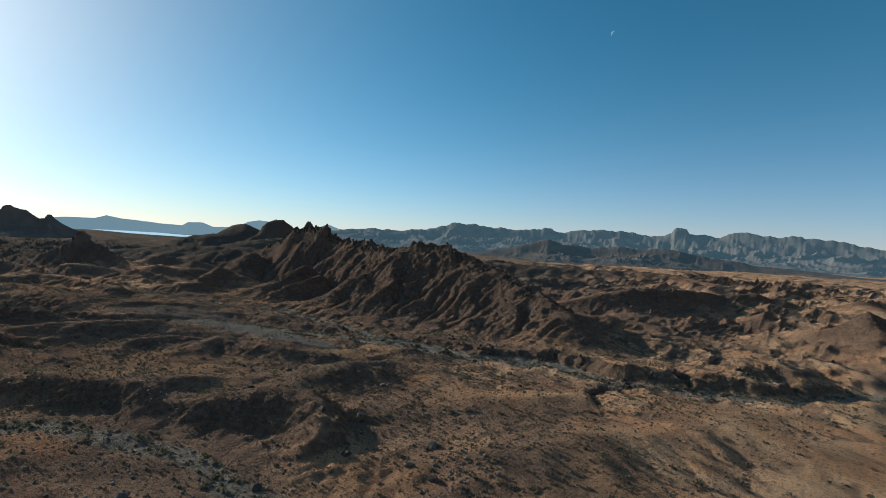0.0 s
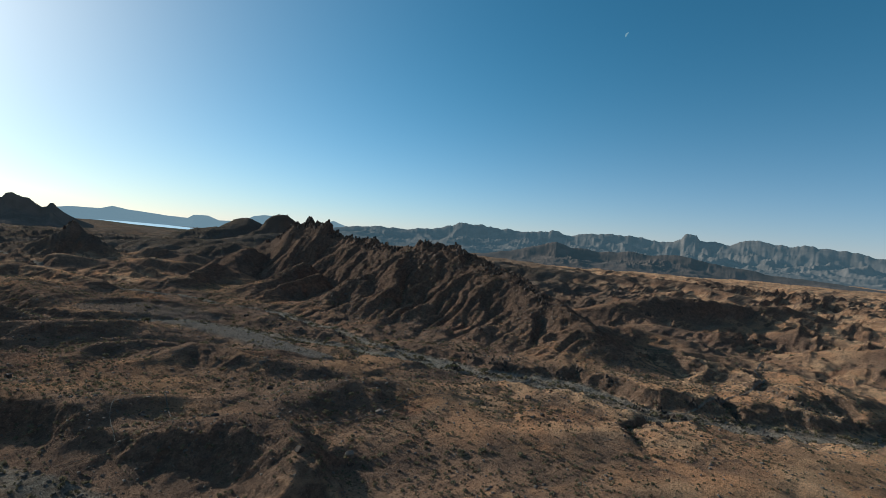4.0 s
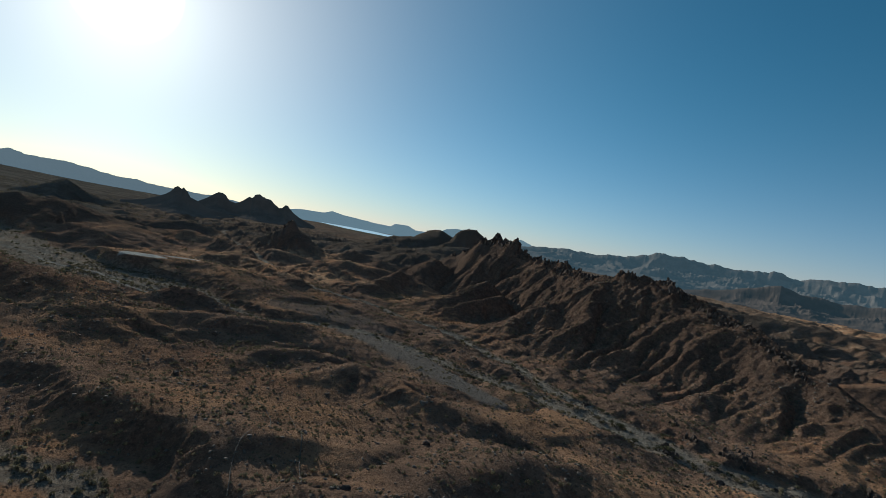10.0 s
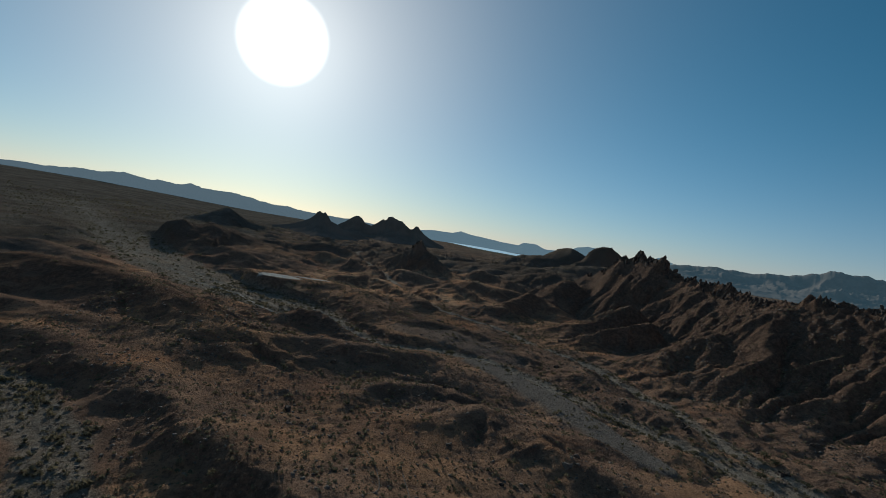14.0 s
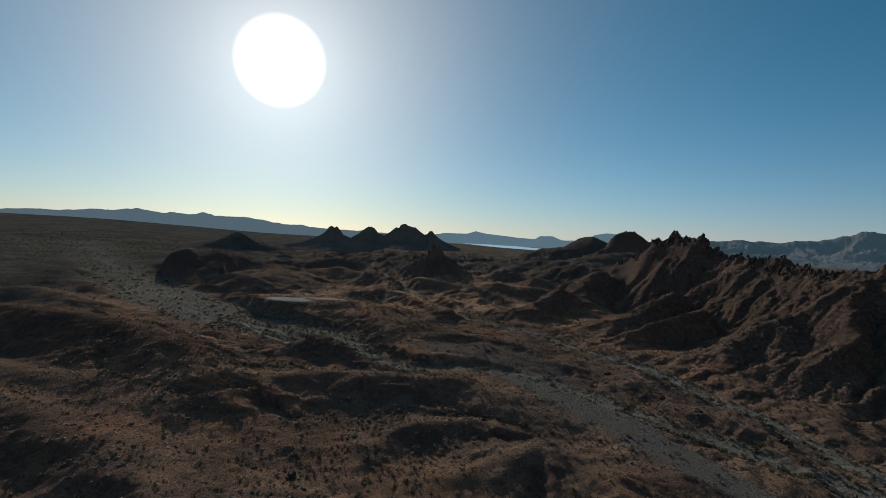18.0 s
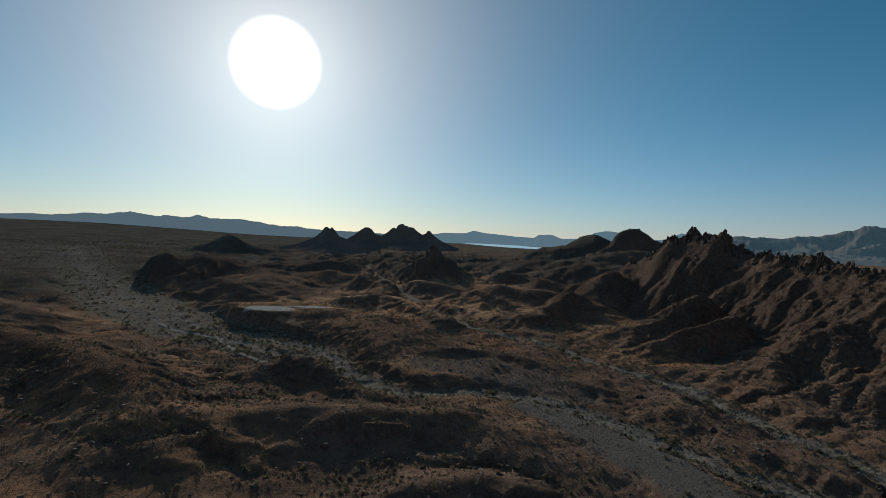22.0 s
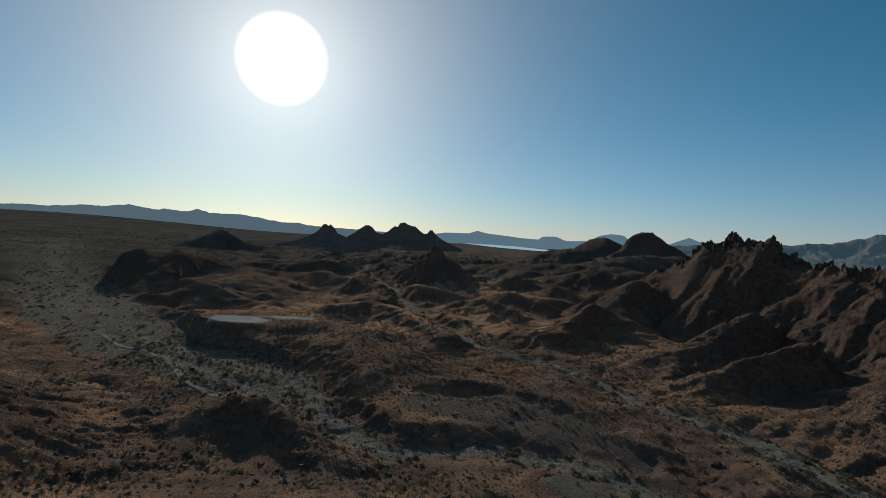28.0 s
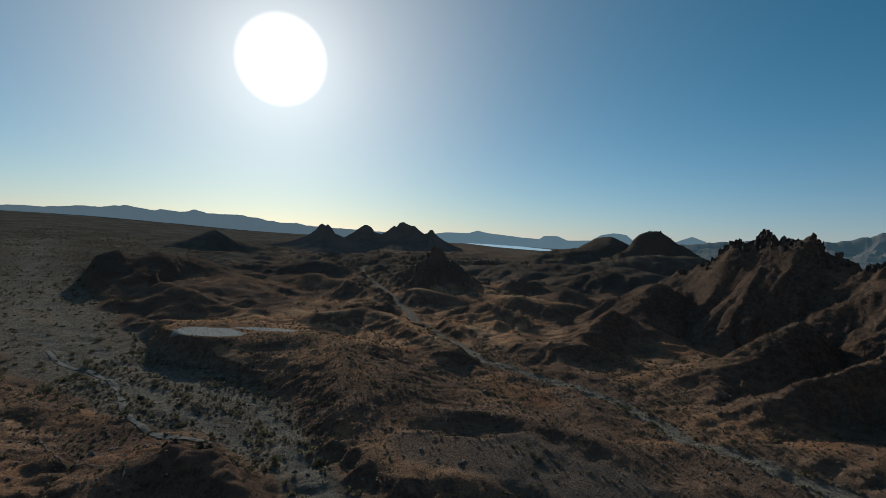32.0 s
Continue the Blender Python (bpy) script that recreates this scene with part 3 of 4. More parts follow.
def finish(x, y, cut):
    h, crag, peak = shape(x, y)
    h, gravel, road = washes(x, y, h)
    h = h + cut
    # jagged fins of rock on the crest
    h = h + crag * (8.0 * (ridged(x / 14, y / 14, 2, 90) - 0.5) + 3.5 * (ridged(x / 5.5, y / 5.5, 2, 92) - 0.5))
    # pale flat shelf above the west wash
    away = np.hypot((x + 131 + 0.35 * (y - 289)) / 26, (y - 289) / 14)
    away = np.minimum(away, np.hypot((x + 103) / 20, (y - 304) / 6)) + 0.22 * fbm(x / 9, y / 9, 3, 5)
    flat = step(3.4, 0.85, away + 1.1 * fbm(x / 26, y / 26, 3, 4) * step(0.9, 1.8, away))
    apron = np.maximum(flat, 0.8 * step(5.2, 0.6, away + 0.9 * fbm(x / 26, y / 26, 3, 4))) * (1 - gravel)
    h = h + (0.4 - h) * apron
    white = step(0.35, 0.6, step(1.05, 0.6, away) + 0.3 * fbm(x / 8, y / 5, 3, 6))
    # sloping silt fan beside the west wash
    d, s, side, (zf, w) = along(x, y, [(42, 108, -9.5, 6), (60, 84, -9.5, 9), (76, 54, -10, 12), (90, 16, -10.5, 10), (104, -12, -11, 5)])
    fan = step(1.3, 0.75, d / w + 0.3 * fbm(x / 14, y / 14, 2, 8))
    h = h + (zf - h) * fan
    # grey terrace sloping to the wash
    d, s, side, (zf, w) = along(x, y, [(-2, 168, -9, 12), (30, 164, -9, 17), (55, 150, -9.5, 15), (74, 132, -10.5, 8)])
    terrace = step(1.35, 0.7, d / w + 0.35 * fbm(x / 16, y / 16, 3, 18)) * (1 - gravel)
    h = h + (zf + 0.14 * (y - 160) + 0.5 * fbm(x / 12, y / 12, 2, 19) - h) * 0.85 * terrace
    fan = np.maximum(fan, 0.55 * terrace)
    calm = (1 - 0.7 * gravel) * (1 - flat) * (1 - 0.85 * fan)
    h = h + calm * (0.3 * fbm(x / 5, y / 5, 3, 15) + (0.25 + 1.0 * step(0.0, 0.5, fbm(x / 60, y / 60, 2, 16))) * (ridged(x / 13, y / 13, 4, 25) - 0.45))
    # rougher rock farther off
    away = step(300, 700, np.hypot(x, y)) * step(2600, 1800, np.hypot(x, y)) * (1 - step(-280, -480, x + 0.15 * y)) * (1 - gravel)
    h = h + away * (2.4 * (ridged(x / 42, y / 42, 4, 27) - 0.42) + 1.2 * fbm(x / 16, y / 16, 2, 28))
    stony = step(6, 24, h) * step(900, 600, np.hypot(x, y))
    h = h + stony * (2.2 * (ridged(x / 11, y / 11, 3, 29) - 0.45) + 0.8 * fbm(x / 4, y / 4, 2, 30))
    # rusty and tan soils, most in the south and east and on the ridge's foot
    south = step(-20, -200, y) * step(40, 180, x) + 0.8 * step(540, 800, x - 0.5 * y)
    north = step(-190, -90, x) * step(170, 60, x) * step(270, 340, y) * step(900, 600, y)
    warm = step(0.0, 0.6, 0.8 * fbm(x / 46, y / 46, 3, 110) + 0.9 * south + 0.45 * north - 0.12)
    warm = warm * (1 - 0.7 * step(0, 22, h))
    olive = step(-230, -420, x + 0.12 * y) + 0.7 * step(330, 900, np.hypot(x, y)) * step(700, 300, x - y)
    high = step(-3, 12, h + 5 * fbm(x / 30, y / 30, 3, 31) - 9 * north)
    return h, gravel, crag, white, fan, road, warm, np.clip(olive, 0, 1), high


NEAR_G = np.clip(onto(RX, RY, NEAR, GX, GY), 0, 1)
CUT_G = onto(RX, RY, CUT, GX, GY) * NEAR_G + onto(SX, SY, CUT_FAR * MIDDLE, GX, GY) * (1 - NEAR_G)
FLOW_G = onto(RX, RY, FLOW, GX, GY) * NEAR_G + (onto(SX, SY, FLOW_FAR, GX, GY) - 0.7) * (1 - NEAR_G)
H, GRAVEL, CRAG, WHITE, FAN, ROAD, WARM, OLIVE, HIGH = finish(MX.ravel(), MY.ravel(), CUT_G.ravel())
# the steeper banks are broken into ribs and clods
SLOPE = np.hypot(np.gradient(H.reshape(MX.shape), GX, axis=1), np.gradient(H.reshape(MX.shape), GY, axis=0))
for turn in range(3):
    SLOPE = (SLOPE + np.roll(SLOPE, 2, 0) + np.roll(SLOPE, -2, 0) + np.roll(SLOPE, 2, 1) + np.roll(SLOPE, -2, 1)) / 5
BROKEN = step(0.16, 0.5, SLOPE.ravel()) * step(500, 330, np.hypot(MX, MY).ravel()) * (1 - GRAVEL) * (1 - FAN) * (1 - CRAG) * step(26, 60, np.hypot(MX + 122, MY - 290).ravel())
BROKEN = BROKEN * (1 - 0.5 * step(4, 20, H))
H = H + BROKEN * (3.6 * (ridged(MX.ravel() / 15, MY.ravel() / 15, 3, 61) - 0.45) + 1.0 * (ridged(MX.ravel() / 5, MY.ravel() / 5, 2, 62) - 0.45))
ground = sheet("ground", GX, GY, H.reshape(MX.shape), {"gravel": GRAVEL, "crag": CRAG, "white": WHITE, "silt": FAN, "road": ROAD, "flow": FLOW_G, "warm": WARM, "olive": OLIVE, "high": HIGH})
tagged(ground, "brown stony desert ground with gullied hills, dry washes and a jagged ridge", "ground", kind="structure")


def height(x, y):
    """Height of the ground sheet itself at points."""
    x, y = np.asarray(x, float), np.asarray(y, float)
    i = np.clip(np.searchsorted(GX, x) - 1, 0, len(GX) - 2)
    j = np.clip(np.searchsorted(GY, y) - 1, 0, len(GY) - 2)
    u, v = (x - GX[i]) / (GX[i + 1] - GX[i]), (y - GY[j]) / (GY[j + 1] - GY[j])
    Z = H.reshape(MX.shape)
    return Z[j, i] * (1 - u) * (1 - v) + Z[j, i + 1] * u * (1 - v) + Z[j + 1, i] * (1 - u) * v + Z[j + 1, i + 1] * u * v

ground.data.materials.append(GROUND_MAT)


# ---- distant ranges and the lake ----
def far_range(name, line, depth, mat, label, seed, rough=0.35, centre=(0, 0)):
    """A range along bearings about a centre: each point is bearing in degrees, distance, crest height."""
    az, dist, top = [np.array(v, float) for v in zip(*line)]
    n, rows = 1100, 64
    a = np.linspace(az[0], az[-1], n)
    d, z = np.interp(a, az, dist), np.interp(a, az, top)
    along_m = np.radians(a) * d
    t = np.linspace(-1, 0.35, rows)[:, None]
    foot = -25.0
    jag = rough * (z - foot) * 0.30 * fbm(along_m / 110, along_m * 0 + seed, 6, seed)
    dd = d[None, :] + t * depth
    x, y = centre[0] + dd * np.sin(np.radians(a))[None, :], centre[1] + dd * np.cos(np.radians(a))[None, :]
    prof = np.where(t < 0, (1 + t) ** 0.8, (1 - t / 0.35) ** 1.3)
    wx, wy = x + 60 * fbm(x / 200, y / 200, 3, seed), y + 60 * fbm(x / 200, y / 200, 3, seed + 7)
    crags = ridged(wx / 230, wy / 230, 6, seed + 3)
    top = np.exp(-(t / 0.10) ** 2)
    crags = 0.65 * crags + 0.35 * ridged(wx / 520, wy / 520, 3, seed + 5)
    hh = foot + (z[None, :] - foot) * prof * (top + (1 - top) * (1 - rough * 1.5 * (1 - crags))) + jag[None, :] * np.exp(-(t / 0.05) ** 2)
    me = bpy.data.meshes.new(name)
    verts = np.stack([x, y, hh], -1).reshape(-1, 3)
    i = (np.arange(rows - 1)[:, None] * n + np.arange(n - 1)[None, :]).reshape(-1)
    faces = np.stack([i, i + n, i + n + 1, i + 1], -1)
    me.from_pydata(verts.tolist(), [], faces.tolist())
    me.polygons.foreach_set("use_smooth", np.ones(len(faces), dtype=bool))
    me.materials.append(mat)
    return tagged(new(name, me), label, "mountains", kind="structure")


def up(el, d):
    return 62 + d * math.tan(radians(el))


# second colour of each: the haze glow laid over the rock
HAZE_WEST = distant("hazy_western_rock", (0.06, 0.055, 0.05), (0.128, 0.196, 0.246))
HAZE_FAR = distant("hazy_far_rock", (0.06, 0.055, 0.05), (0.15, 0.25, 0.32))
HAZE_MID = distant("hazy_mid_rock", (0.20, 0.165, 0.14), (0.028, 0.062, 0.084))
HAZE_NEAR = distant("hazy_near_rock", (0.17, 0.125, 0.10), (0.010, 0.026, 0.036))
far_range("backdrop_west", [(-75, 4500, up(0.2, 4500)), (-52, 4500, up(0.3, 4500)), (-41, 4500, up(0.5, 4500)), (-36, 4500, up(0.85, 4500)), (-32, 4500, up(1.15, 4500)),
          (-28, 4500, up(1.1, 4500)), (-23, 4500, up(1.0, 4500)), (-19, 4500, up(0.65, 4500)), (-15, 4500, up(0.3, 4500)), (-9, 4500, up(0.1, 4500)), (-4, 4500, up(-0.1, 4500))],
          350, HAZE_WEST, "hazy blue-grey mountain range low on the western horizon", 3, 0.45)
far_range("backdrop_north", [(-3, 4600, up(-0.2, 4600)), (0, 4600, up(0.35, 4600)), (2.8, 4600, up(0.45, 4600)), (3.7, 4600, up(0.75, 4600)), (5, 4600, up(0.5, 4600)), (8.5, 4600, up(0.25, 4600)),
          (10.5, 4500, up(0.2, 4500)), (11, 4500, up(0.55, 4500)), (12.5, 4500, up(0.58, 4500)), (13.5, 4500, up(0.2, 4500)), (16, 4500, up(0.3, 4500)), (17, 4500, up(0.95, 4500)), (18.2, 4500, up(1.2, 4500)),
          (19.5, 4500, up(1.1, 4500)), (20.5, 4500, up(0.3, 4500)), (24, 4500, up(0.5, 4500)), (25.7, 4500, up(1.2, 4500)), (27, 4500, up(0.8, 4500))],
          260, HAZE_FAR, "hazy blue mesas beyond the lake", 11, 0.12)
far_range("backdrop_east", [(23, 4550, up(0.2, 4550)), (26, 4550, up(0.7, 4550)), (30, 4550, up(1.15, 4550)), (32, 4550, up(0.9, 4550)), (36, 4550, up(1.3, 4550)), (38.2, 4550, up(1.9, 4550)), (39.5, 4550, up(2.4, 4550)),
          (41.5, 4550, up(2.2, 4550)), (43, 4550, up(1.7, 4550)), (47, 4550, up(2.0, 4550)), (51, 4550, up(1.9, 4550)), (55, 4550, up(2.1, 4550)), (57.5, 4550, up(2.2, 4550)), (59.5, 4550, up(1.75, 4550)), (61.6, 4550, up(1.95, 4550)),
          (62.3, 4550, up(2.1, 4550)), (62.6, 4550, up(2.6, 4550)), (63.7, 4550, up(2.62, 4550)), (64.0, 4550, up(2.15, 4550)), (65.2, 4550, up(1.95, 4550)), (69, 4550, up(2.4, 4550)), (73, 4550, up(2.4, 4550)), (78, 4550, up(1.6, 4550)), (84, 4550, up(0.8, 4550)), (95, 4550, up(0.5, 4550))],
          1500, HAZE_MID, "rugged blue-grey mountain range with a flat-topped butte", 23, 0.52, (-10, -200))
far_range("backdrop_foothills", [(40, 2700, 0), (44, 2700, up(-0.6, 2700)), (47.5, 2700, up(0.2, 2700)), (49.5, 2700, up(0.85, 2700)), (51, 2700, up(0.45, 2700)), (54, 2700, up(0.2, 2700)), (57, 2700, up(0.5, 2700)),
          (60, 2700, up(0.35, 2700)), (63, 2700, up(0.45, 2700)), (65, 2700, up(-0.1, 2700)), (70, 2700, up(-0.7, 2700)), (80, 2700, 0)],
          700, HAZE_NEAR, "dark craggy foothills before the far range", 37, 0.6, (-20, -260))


# faint emission stands in for the thinner haze before these nearer peaks
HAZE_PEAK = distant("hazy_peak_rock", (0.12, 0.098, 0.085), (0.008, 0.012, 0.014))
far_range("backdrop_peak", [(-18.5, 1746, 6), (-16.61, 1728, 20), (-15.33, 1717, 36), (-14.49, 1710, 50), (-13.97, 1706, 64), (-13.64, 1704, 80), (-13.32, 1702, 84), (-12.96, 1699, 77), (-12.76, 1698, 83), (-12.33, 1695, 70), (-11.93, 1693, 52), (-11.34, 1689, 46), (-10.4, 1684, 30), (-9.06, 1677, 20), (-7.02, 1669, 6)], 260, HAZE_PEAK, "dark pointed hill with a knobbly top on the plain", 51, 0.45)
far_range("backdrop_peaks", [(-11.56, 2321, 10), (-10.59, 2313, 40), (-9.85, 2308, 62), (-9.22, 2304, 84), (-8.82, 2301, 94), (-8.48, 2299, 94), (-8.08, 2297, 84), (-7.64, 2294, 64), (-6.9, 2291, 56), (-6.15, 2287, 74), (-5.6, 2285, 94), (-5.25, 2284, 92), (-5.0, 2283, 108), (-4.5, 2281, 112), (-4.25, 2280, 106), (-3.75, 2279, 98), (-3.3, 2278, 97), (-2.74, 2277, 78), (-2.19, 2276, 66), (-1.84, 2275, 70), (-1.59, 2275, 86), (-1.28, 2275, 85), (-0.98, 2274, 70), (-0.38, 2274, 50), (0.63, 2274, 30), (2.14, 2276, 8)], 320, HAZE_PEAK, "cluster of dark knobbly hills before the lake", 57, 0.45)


def lake():
    m, nt, bsdf = material("lake_water")
    bsdf.inputs["Base Color"].default_value = (0.12, 0.17, 0.20, 1)
    bsdf.inputs["Roughness"].default_value = 0.35
    # sky sheen and haze over the water put in as emission
    bsdf.inputs["Emission Color"].default_value = (0.26, 0.40, 0.48, 1)
    bsdf.inputs["Emission Strength"].default_value = 1.0
    bm = bmesh.new()
    line = [(2.4, 4150), (3.4, 3700), (5.5, 3150), (8.0, 2900), (10.5, 2750), (12.2, 2800), (12.6, 3000), (11.5, 3400), (8.5, 3950), (5, 4240)]
    bm.faces.new([bm.verts.new((d * math.sin(radians(a)), d * math.cos(radians(a)), 9.0)) for a, d in line][::-1])
    me = bpy.data.meshes.new("lake")
    bm.to_mesh(me)
    me.materials.append(m)
    tagged(new("lake", me), "pale blue lake far off below hazy mesas", "lake", kind="structure")


lake()


# ---- plants ----
def foliage(name, dark, light):
    m, nt, bsdf = material(name)
    where = nt.nodes.new("ShaderNodeNewGeometry")
    col = mix(nt, where.outputs["Random Per Island"], dark, light)
    col = mix(nt, ramp(nt, tex_noise(nt, 0.12, 2, 0.5, where.outputs["Position"]), 0.4, 0.65), col, light)
    nt.links.new(col, bsdf.inputs["Base Color"])
    bsdf.inputs["Roughness"].default_value = 0.8
    bsdf.inputs["Specular IOR Level"].default_value = 0.2
    thin = nt.nodes.new("ShaderNodeBsdfTranslucent")
    nt.links.new(col, thin.inputs["Color"])
    both = node(nt, "ShaderNodeMixShader", Fac=0.3)
    nt.links.new(bsdf.outputs[0], both.inputs[1])
    nt.links.new(thin.outputs[0], both.inputs[2])
    nt.links.new(both.outputs[0], nt.nodes["Material Output"].inputs["Surface"])
    return m


def rock_mat(name, dark, light):
    m, nt, bsdf = material(name)
    where = nt.nodes.new("ShaderNodeNewGeometry")
    info = nt.nodes.new("ShaderNodeObjectInfo")
    n1, n2 = tex_noise(nt, 0.35, 6, 0.65, where.outputs["Position"]), tex_noise(nt, 2.5, 6, 0.7, where.outputs["Position"])
    col = mix(nt, ramp(nt, n1, 0.35, 0.65), dark, light)
    col = mix(nt, math_node(nt, "MULTIPLY", info.outputs["Random"], 0.35), col, tuple(c * 0.6 for c in dark))
    col = mix(nt, math_node(nt, "MULTIPLY", ramp(nt, n2, 0.5, 0.7), 0.4), col, tuple(c * 0.5 for c in dark))
    nt.links.new(col, bsdf.inputs["Base Color"])
    bsdf.inputs["Roughness"].default_value = 0.9
    bsdf.inputs["Specular IOR Level"].default_value = 0.2
    b = node(nt, "ShaderNodeBump", Strength=0.8, Distance=0.5)
    nt.links.new(n2, b.inputs["Height"])
    nt.links.new(b.outputs[0], bsdf.inputs["Normal"])
    return m


LEAF = foliage("dry_olive_leaves", (0.065, 0.066, 0.036), (0.16, 0.145, 0.08))
SCRUB = foliage("brittle_scrub_leaves", (0.10, 0.088, 0.052), (0.25, 0.205, 0.125))
BARK = rock_mat("grey_brown_bark", (0.07, 0.055, 0.04), (0.14, 0.11, 0.08))
DARK_ROCK = rock_mat("varnished_dark_rock", (0.06, 0.047, 0.04), (0.17, 0.12, 0.09))
STONE = rock_mat("weathered_stone", (0.14, 0.112, 0.092), (0.29, 0.235, 0.185))


def part(name, bm, mat, parent, label=""):
    me = bpy.data.meshes.new(name)
    bm.to_mesh(me)
    bm.free()
    me.materials.append(mat)
    ob = new(name, me)
    ob.parent = parent
    return tagged(ob, label)


def leaf_quads(bm, rng, centre, radius, count, size, squash=0.75):
    """Small leafy sprays, each its own face, thickest at the rim of the clump."""
    for _ in range(count):
        v = rng.normal(size=3)
        v = v / np.linalg.norm(v) * radius * (0.45 + 0.55 * rng.rand() ** 0.5)
        c = Vector((centre[0] + v[0], centre[1] + v[1], centre[2] + v[2] * squash))
        turn = Euler(rng.rand(3) * 6.28).to_matrix()
        w, h = size * (0.6 + 0.8 * rng.rand()), size * (0.35 + 0.5 * rng.rand())
        bm.faces.new([bm.verts.new(c + turn @ Vector(q)) for q in ((-w, -h * 0.4, 0), (0, -h, 0.1 * w), (w, 0, 0), (0, h, -0.1 * w))])


def limb(bm, a, b, r0, r1, sides=6):
    a, b = Vector(a), Vector(b)
    q = (b - a).to_track_quat("Z", "Y").to_matrix()
    rings = []
    for c, r in ((a, r0), ((a + b) / 2 + q @ Vector((0.06, 0.03, 0)), (r0 + r1) / 2), (b, r1)):
        rings.append([bm.verts.new(c + q @ Vector((r * math.cos(6.283 * k / sides), r * math.sin(6.283 * k / sides), 0))) for k in range(sides)])
    for lo, hi in zip(rings, rings[1:]):
        for k in range(sides):
            bm.faces.new((lo[k], lo[(k + 1) % sides], hi[(k + 1) % sides], hi[k]))
    bm.faces.new(rings[-1])


def wash_tree(seed):
    """A low desert tree of the dry washes, about 3.4 m high."""
    rng = np.random.RandomState(seed)
    tree = new("desert_tree")
    trunk, crown = bmesh.new(), bmesh.new()
    tips = []
    limb(trunk, (0, 0, -0.3), (0.1, 0.05, 0.8), 0.16, 0.11, 7)
    for k in range(5):
        a = 1.256 * k + rng.rand() * 0.8
        tip = (1.1 * math.cos(a) * (0.6 + 0.5 * rng.rand()), 1.1 * math.sin(a) * (0.6 + 0.5 * rng.rand()), 1.7 + 0.9 * rng.rand())
        limb(trunk, (0.1, 0.05, 0.75), tip, 0.09, 0.03, 5)
        tips.append(tip)
    tips.append((0.1, 0, 2.6))
    for tip in tips:
        leaf_quads(crown, rng, tip, 0.75 + 0.3 * rng.rand(), 62, 0.2)
    part("trunk", trunk, BARK, tree)
    part("crown", crown, LEAF, tree, "sparse olive-green crown")
    return tagged(tree, "low desert tree with a sparse olive crown in a dry wash", "tree", "trees of the washes")


def shrub_mesh(seed, leaves, size):
    rng = np.random.RandomState(seed)
    bm = bmesh.new()
    for k in range(5):
        a = 1.256 * k + rng.rand()
        limb(bm, (0, 0, -0.15), (0.4 * math.cos(a), 0.4 * math.sin(a), 0.5 + 0.2 * rng.rand()), 0.03, 0.012, 3)
    for k in range(4):
        a = 1.57 * k + rng.rand()
        leaf_quads(bm, rng, (0.38 * math.cos(a), 0.38 * math.sin(a), 0.5 + 0.15 * rng.rand()), 0.42, leaves, size)
    return bm


def shrub(seed):
    ob = new("desert_shrub", bpy.data.meshes.new("desert_shrub"))
    bm = shrub_mesh(seed, 22, 0.13)
    bm.to_mesh(ob.data)
    bm.free()
    ob.data.materials.append(SCRUB)
    return tagged(ob, "round dry desert shrub on stony ground", "shrub", "shrubs on the slopes")


def rock_bm(rng, sx, sy, sz, points=16, worn=True):
    """An angular block: the hull of scattered points."""
    bm = bmesh.new()
    for _ in range(points):
        v = rng.normal(size=3)
        v /= np.linalg.norm(v)
        v = np.sign(v) * np.abs(v) ** 0.7
        bm.verts.new((v[0] * sx, v[1] * sy, v[2] * sz))
    hull = bmesh.ops.convex_hull(bm, input=bm.verts)
    bmesh.ops.delete(bm, geom=[g for g in set(hull["geom_interior"] + hull["geom_unused"]) if isinstance(g, bmesh.types.BMVert)], context="VERTS")
    if worn:
        bmesh.ops.bevel(bm, geom=bm.edges[:], offset=0.06 * min(sx, sy, sz), segments=1, affect="EDGES")
    return bm


def land_here(x, y):
    return float(height(np.array([x]), np.array([y]))[0])


def slopes(x, y):
    return np.stack([(height(x + 2, y) - height(x - 2, y)) / 4, (height(x, y + 2) - height(x, y - 2)) / 4], -1)


def sample(values, x, y):
    i = np.clip(np.searchsorted(GX, x) - 1, 0, len(GX) - 2)
    j = np.clip(np.searchsorted(GY, y) - 1, 0, len(GY) - 2)
    return values.reshape(MX.shape)[j, i]


def scatter_points(rng, n, x0, x1, y0, y1, keep):
    x, y = x0 + (x1 - x0) * rng.rand(n), y0 + (y1 - y0) * rng.rand(n)
    ok = rng.rand(n) < keep(x, y)
    return x[ok], y[ok]


def green(x, y):
    """How thickly plants stand: along gullies and washes, thin on open slopes and crags."""
    gully = step(1.9, 2.9, sample(FLOW_G, x, y))
    wash = sample(GRAVEL, x, y)
    road = sample(ROAD, x, y)
    patch = step(-0.25, 0.35, fbm(x / 38, y / 38, 3, 71))
    bare = np.maximum(sample(WHITE, x, y), 0.75 * sample(FAN, x, y))
    return np.clip((0.05 + 0.13 * patch + 0.26 * gully + 0.08 * wash) * (1 - bare) * (1 - 0.95 * road) * (1 - 0.5 * sample(CRAG, x, y)), 0, 1)


